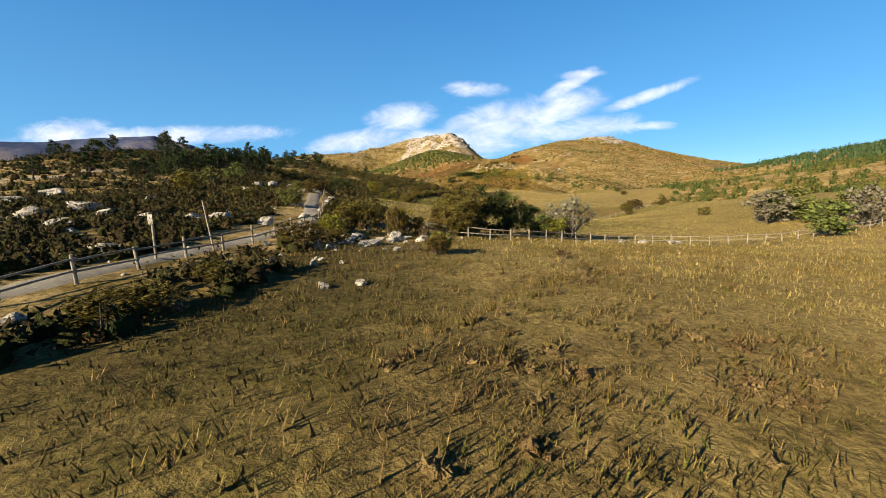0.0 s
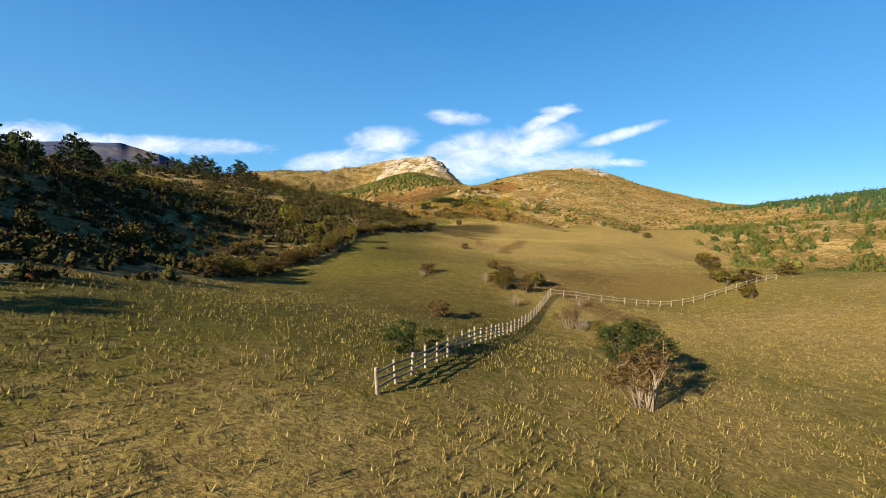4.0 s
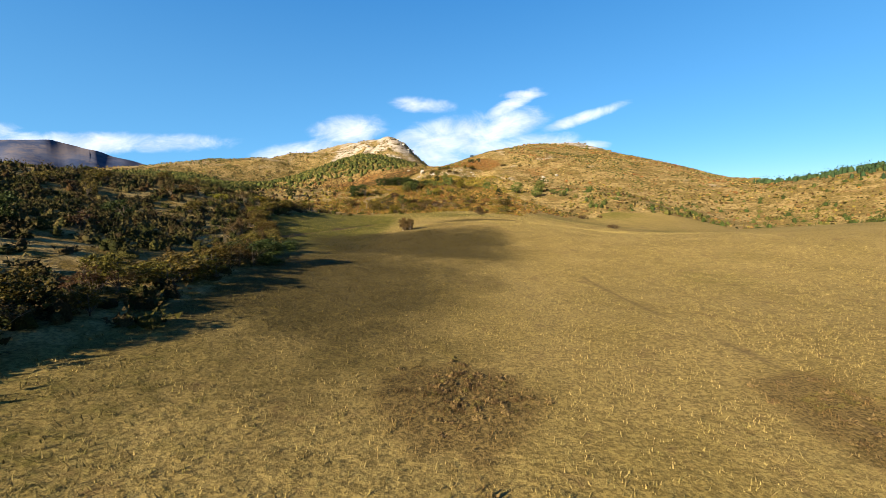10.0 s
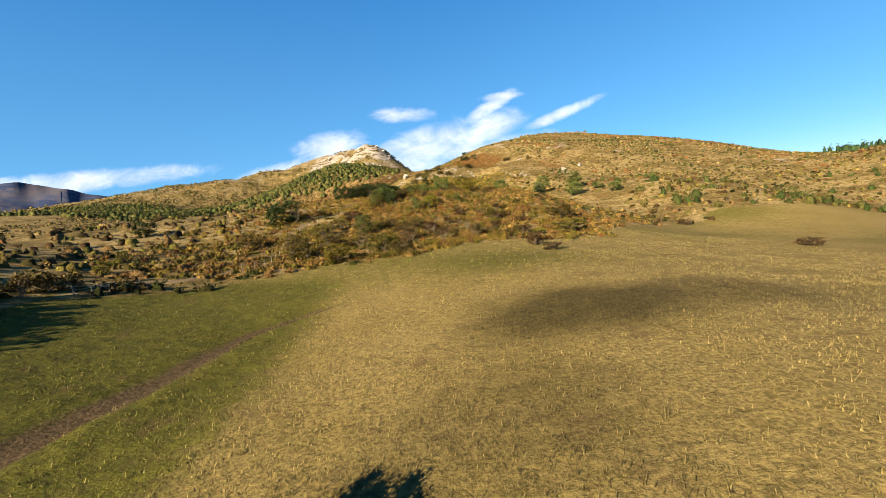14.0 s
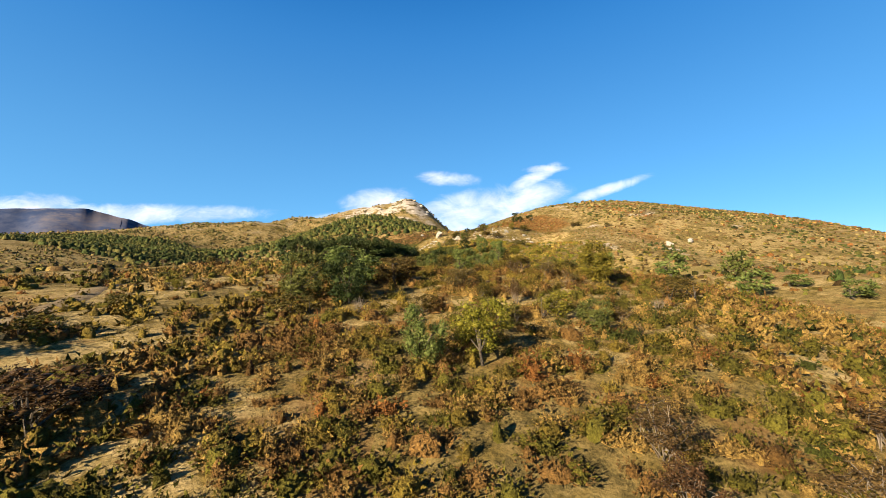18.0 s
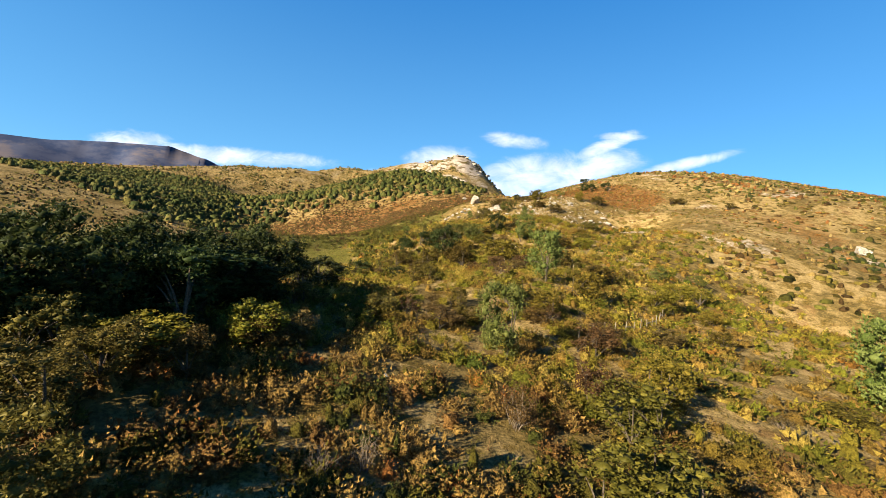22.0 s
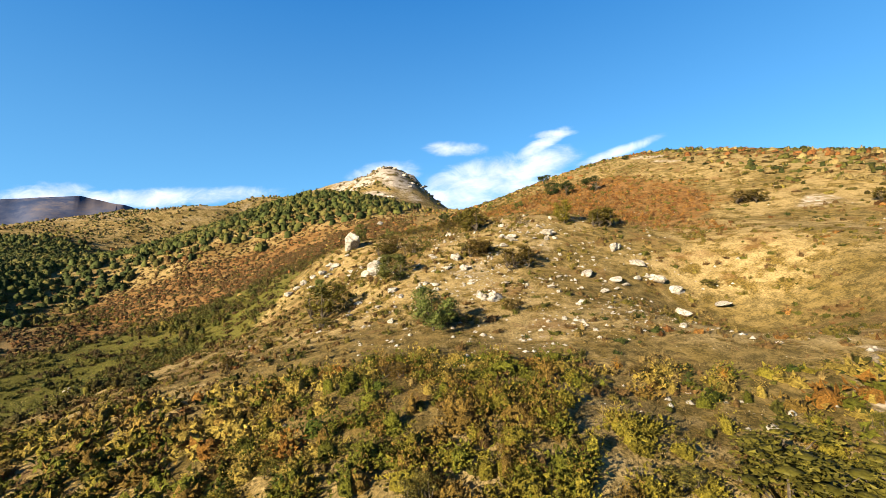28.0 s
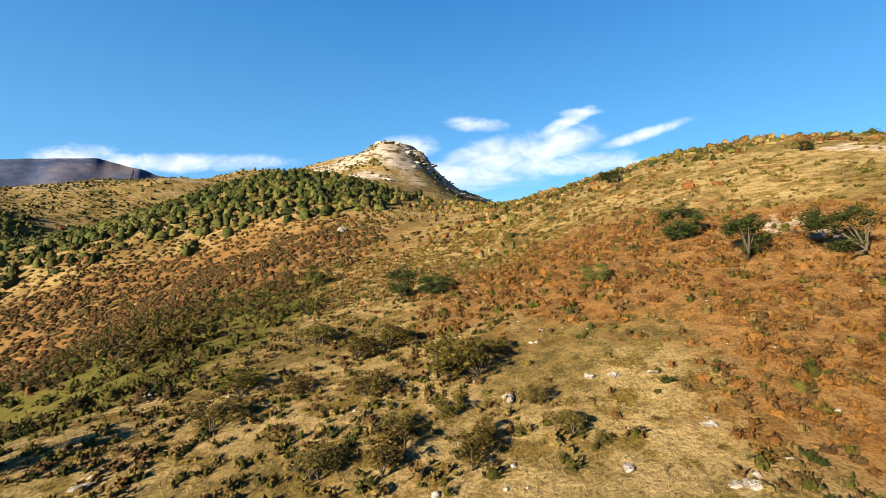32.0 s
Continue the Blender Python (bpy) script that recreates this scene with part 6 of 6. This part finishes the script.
KNOLL_ROCKS_C += [(-19.7, 490.5, 2.6, 1.3), (-18.6, 491.4, 1.9, 1.0), (-17.3, 491.9, 2.2, 1.0), (-15.6, 492.4, 1.5, 0.8), (-13.2, 491.7, 2.4, 0.9), (-12.6, 493.8, 2.0, 1.0), (-10.7, 492.4, 2.6, 0.8), (-5.9, 486.2, 2.2, 0.6), (-5.2, 482.7, 1.5, 0.6), (-1.4, 483.5, 2.1, 0.8), (-1.0, 485.0, 1.6, 0.6), (-3.4, 484.6, 1.2, 0.5), (1.2, 474.9, 3.0, 1.7), (0.2, 473.6, 2.2, 1.4), (-11.2, 490.2, 1.6, 0.6), (-9.4, 495.6, 1.7, 0.7)]
for row in KNOLL_ROCKS_C:
    rock_at(*row)
for k in range(60):
    a = pickr.random()
    if a < 0.5:
        x, y = -16 - abs(pickr.gauss(0, 14)), pickr.uniform(-100, -40)
    else:
        x, y = pickr.gauss(20, 11), pickr.gauss(470, 13)
    s = pickr.uniform(0.5, 1.6 if a > 0.5 else 2.6)
    rock_at(x, y, s, s * pickr.uniform(0.3, 0.6))

for k in range(55):
    x, y = pickr.gauss(-9, 2.6), pickr.uniform(-96, -74)
    s = pickr.uniform(0.2, 0.75)
    rock_at(x, y, s, s * pickr.uniform(0.35, 0.7))
for k in range(60):
    x, y = pickr.gauss(26, 7), pickr.gauss(462, 13)
    s = pickr.uniform(0.25, 0.85)
    rock_at(x, y, s, s * pickr.uniform(0.3, 0.6))
# crags of the peak: long ledges of limestone
for k in range(900):
    x, y = pickr.uniform(-260, 40), pickr.uniform(740, 1010)
    h_, r_, f_, g_ = (float(v[0]) for v in cover(np.array([x]), np.array([y])))
    if r_ < 0.55 or pickr.random() > 0.35:
        continue
    s = pickr.uniform(5, 15)
    ob = new("crag", pickr.choice(ROCKS))
    ob.matrix_basis = Matrix.LocRotScale((x, y, at(x, y) - 0.4), Euler((pickr.uniform(-0.1, 0.1), pickr.uniform(-0.2, 0.0), pickr.uniform(-0.5, 0.5))), (s, s * 0.55, pickr.uniform(3, 6.5)))
    tagged(ob, "pale limestone crag near the rocky summit", "crag", "crags of the peak")

# loose stones, one spread
r = np.random.default_rng(140)
m = 21000
x = np.where(r.random(m) < 0.6, r.normal(20, 14, m), r.uniform(-80, 150, m))
y = np.where(r.random(m) < 0.6, r.normal(472, 22, m), r.uniform(255, 620, m))
x[:3500], y[:3500] = -5 - np.abs(r.normal(0, 20, 3500)), r.uniform(-105, -25, 3500)
heath, rock, fern, grn_ = cover(x, y)
keep = r.random(m) < np.clip(0.16 + rock * 1.4 + 0.5 * (y > 435) * (np.abs(x - 20) < 30), 0, 1) * (heath > 0.3) * np.clip(0.55 + 1.5 * wave(x, y, 5, 41) + 0.8 * wave(x, y, 1.8, 42), 0.05, 1)
x, y = x[keep], y[keep]
z = height(x, y)
unit = np.array([(1, 0, 0), (-0.9, 0.2, 0), (0.1, 1, 0), (-0.1, -0.9, 0.1), (0.15, 0.1, 0.75), (0, 0, -0.6)])
tri = np.array([(0, 2, 4), (2, 1, 4), (1, 3, 4), (3, 0, 4), (2, 0, 5), (1, 2, 5), (3, 1, 5), (0, 3, 5)])
turn = r.random(len(x)) * 6.283
size = 0.045 + 0.3 * r.random(len(x)) ** 4
uv_ = unit[None] * (0.7 + 0.6 * r.random((len(x), 6, 3))) * size[:, None, None]
c_, s_ = np.cos(turn)[:, None], np.sin(turn)[:, None]
v = np.stack([uv_[:, :, 0] * c_ - uv_[:, :, 1] * s_ + x[:, None], uv_[:, :, 0] * s_ + uv_[:, :, 1] * c_ + y[:, None], uv_[:, :, 2] * 0.8 + z[:, None]], 2).reshape(-1, 3)
me = mesh_from("loose_stones", v, (tri[None] + 6 * np.arange(len(x))[:, None, None]).reshape(-1, 3))
me.materials.append(LIMESTONE)
tagged(new("loose_stones", me), "loose pale limestone stones strewn over the slope", "stones", kind="stuff")

# ---------------------------------------------------------------- gravel path
def smooth_line(points, step):
    """Evenly spaced points along a soft curve through the given ones."""
    p = np.array(points, float)
    s = np.r_[0, np.cumsum(np.hypot(*np.diff(p, axis=0).T))]
    t = np.arange(0, s[-1], step)
    q = np.stack([np.interp(t, s, p[:, 0]), np.interp(t, s, p[:, 1])], 1)
    for _ in range(6):
        q[1:-1] = (q[:-2] + 2 * q[1:-1] + q[2:]) / 4
    return q


def ribbon(name, points, wide, mat, label, lift=0.05):
    q = smooth_line(points, 0.8)
    d = np.gradient(q, axis=0)
    d /= np.hypot(d[:, 0], d[:, 1])[:, None]
    side_ = np.stack([d[:, 1], -d[:, 0]], 1)
    rows = []
    for k, off in enumerate(np.linspace(-0.5, 0.5, 7)):
        e = q + side_ * (off * (wide + 0.35 * wave(q[:, 0], q[:, 1], 2.5, 40 + k)))[:, None]
        rows.append(np.stack([e[:, 0], e[:, 1], height(e[:, 0], e[:, 1]) + lift * (1 - (2 * off) ** 6) - 0.03 * (abs(off) == 0.5)], 1))
    v = np.stack(rows, 1).reshape(-1, 3)
    a = (np.arange(len(q) - 1)[:, None] * 7 + np.arange(6)[None]).ravel()
    me = mesh_from(name, v, np.stack([a, a + 1, a + 8, a + 7], 1), True)
    me.materials.append(mat)
    return tagged(new(name, me), label, "path", kind="structure")


ribbon("gravel_path", [(-19, -150), (-17.4, -112), (-15.9, -98), (-15, -91), (-14.4, -84), (-14.2, -79), (-15.2, -73.5), (-17.6, -67), (-21.2, -59), (-25.4, -48), (-29, -38), (-33, -29)], 1.9, GRAVEL, "pale gravel path between fence and rocks", 0.09)
ribbon("dirt_track", [(-50, 218), (-41, 222), (-36, 226), (-30, 230), (-26, 236), (-25.6, 246), (-27, 256), (-26.4, 264), (-26.6, 276), (-30, 290), (-36, 302)], 2.2, DIRT, "dusty dirt track through the scrub", 0.08)

# ---------------------------------------------------------------- fences
def post_mesh(tall, rad, seed):
    r = random.Random(seed)
    bm = bmesh.new()
    tube(bm, (0, 0, -0.3), (r.uniform(-0.04, 0.04), r.uniform(-0.04, 0.04), tall), rad, rad * 0.86, 8)
    me = bpy.data.meshes.new("post")
    bm.to_mesh(me)
    bm.free()
    me.materials.append(WOOD)
    return me


def rail_mesh(seed, rad=0.05):
    """A round rail 1 m long along x, slightly bent."""
    r = random.Random(seed)
    bm = bmesh.new()
    mid = (0.5, r.uniform(-0.01, 0.01), r.uniform(-0.02, 0.015))
    tube(bm, (-0.03, 0, 0), mid, rad, rad * 0.92, 6)
    tube(bm, mid, (1.03, 0, 0), rad * 0.92, rad * 0.84, 6)
    me = bpy.data.meshes.new("rail")
    bm.to_mesh(me)
    bm.free()
    me.materials.append(WOOD)
    return me


POSTS = [post_mesh(1.15, 0.075, k) for k in range(4)]
STAKES = [post_mesh(1.35, 0.05, 10 + k) for k in range(3)]
RAILS = [rail_mesh(k) for k in range(4)]
pickf = random.Random(12)


def fence(name, points, gap, label, rails=(0.5, 0.95), posts=POSTS, gone=0.0):
    q = smooth_line(points, gap)
    origin = Vector((*q[0], at(*q[0])))
    thing = tagged(new(name), label, "fence")
    thing.location = origin
    feet = [Vector((x, y, at(x, y))) for x, y in q]
    for k, foot in enumerate(feet):
        post = new("post", pickf.choice(posts))
        post.parent = thing
        post.matrix_basis = Matrix.LocRotScale(foot - origin, Euler((pickf.uniform(-0.07, 0.07), pickf.uniform(-0.07, 0.07), pickf.uniform(0, 6))), (1, 1, pickf.uniform(0.88, 1.08)))
        if k == len(feet) - 1:
            continue
        for level in rails:
            if pickf.random() < gone:
                continue
            a = foot + Vector((0, 0, level + pickf.uniform(-0.05, 0.05)))
            b = feet[k + 1] + Vector((0, 0, level + pickf.uniform(-0.05, 0.05)))
            d = b - a
            rail = new("rail", pickf.choice(RAILS))
            rail.parent = thing
            rail.matrix_basis = Matrix.LocRotScale(a - origin, d.to_track_quat("X", "Z"), (d.length, 1, 1))
    return thing


fence("rail_fence", [(-9.4, -66), (-7.4, -69.6), (-5.4, -72.9), (-2.1, -74.5), (0.5, -74.6), (2.6, -73.3), (5.8, -70.8), (9.6, -67.4), (13, -64.6), (17, -61.2), (21.5, -60.7), (27, -60), (32, -59.6), (42, -56.5), (54, -52)], 2.3, "weathered wooden post and rail fence across the field", gone=0.06)
fence("path_fence", [(-15.8, -112), (-14.6, -98), (-13.7, -92), (-13, -86), (-12.7, -79.5), (-13.6, -74), (-15.8, -68), (-19.2, -60), (-23.4, -49), (-27, -39)], 2.6, "dark wooden rail fence beside the gravel path", gone=0.1)
fence("rail_fence", [(12.6, 14.4), (16.4, 15.6), (20.3, 17.1), (27.4, 19.8), (33.8, 21.4), (43, 24.4), (56, 28.6)], 2.2, "pale wooden rail fence bordering the meadow", gone=0.04)
fence("log_fence", [(12.6, 14.4), (9.2, 5.4), (6.4, -1.6), (3.7, -8.6), (1.0, -17), (-1.2, -24.6), (-3.8, -32)], 1.5, "weathered log fence running down the slope", rails=(0.25, 0.55, 0.85), gone=0.05)
fence("stake_fence", [(-24, 233), (-20.9, 234.4), (-22, 240), (-23, 248), (-24.8, 256), (-24.4, 261), (-23.4, 268), (-22.8, 273)], 2.6, "leaning wooden stakes along the dirt track", rails=(1.0,), posts=STAKES, gone=0.6)
fence("stake_fence", [(15.3, 356), (18.2, 359.2), (21.4, 363), (23.6, 366.6), (25.9, 370.2), (28, 375)], 1.9, "grey wooden stakes along the goat path", rails=(0.8,), posts=STAKES, gone=0.7)
fence("stake_fence", [(8, 396), (11.2, 395.1), (14.6, 394.1), (19, 392.6), (24, 391.5)], 3.0, "single wooden stakes among the bushes", rails=(), posts=STAKES)
fence("track_gate", [(-36, 220.2), (-34.3, 223.2), (-32.7, 226)], 1.6, "low wooden gate across the dirt track", rails=(0.3, 0.6, 0.95))

sign = tagged(new("sign_post"), "tall weathered wooden post with a small pale board", "sign")
sign.location = (-14.6, -92.2, at(-14.6, -92.2))
bm = bmesh.new()
tube(bm, (0, 0, -0.3), (0.03, 0, 2.3), 0.06, 0.05, 8)
part("pole", bm, WOOD, sign)
bm = bmesh.new()
bmesh.ops.create_cube(bm, size=1, matrix=Matrix.LocRotScale((0.02, -0.08, 2.05), None, (0.28, 0.03, 0.5)))
bmesh.ops.bevel(bm, geom=bm.edges[:], offset=0.008, segments=1, affect="EDGES")
part("board", bm, LIMESTONE, sign, "pale weathered board")
pole = tagged(new("leaning_pole"), "bare wooden pole leaning over the fence", "pole")
pole.location = (-13.9, -88.8, at(-13.9, -88.8))
bm = bmesh.new()
tube(bm, (0, 0, -0.3), (-0.5, 0.1, 2.9), 0.055, 0.04, 8)
part("shaft", bm, WOOD, pole)
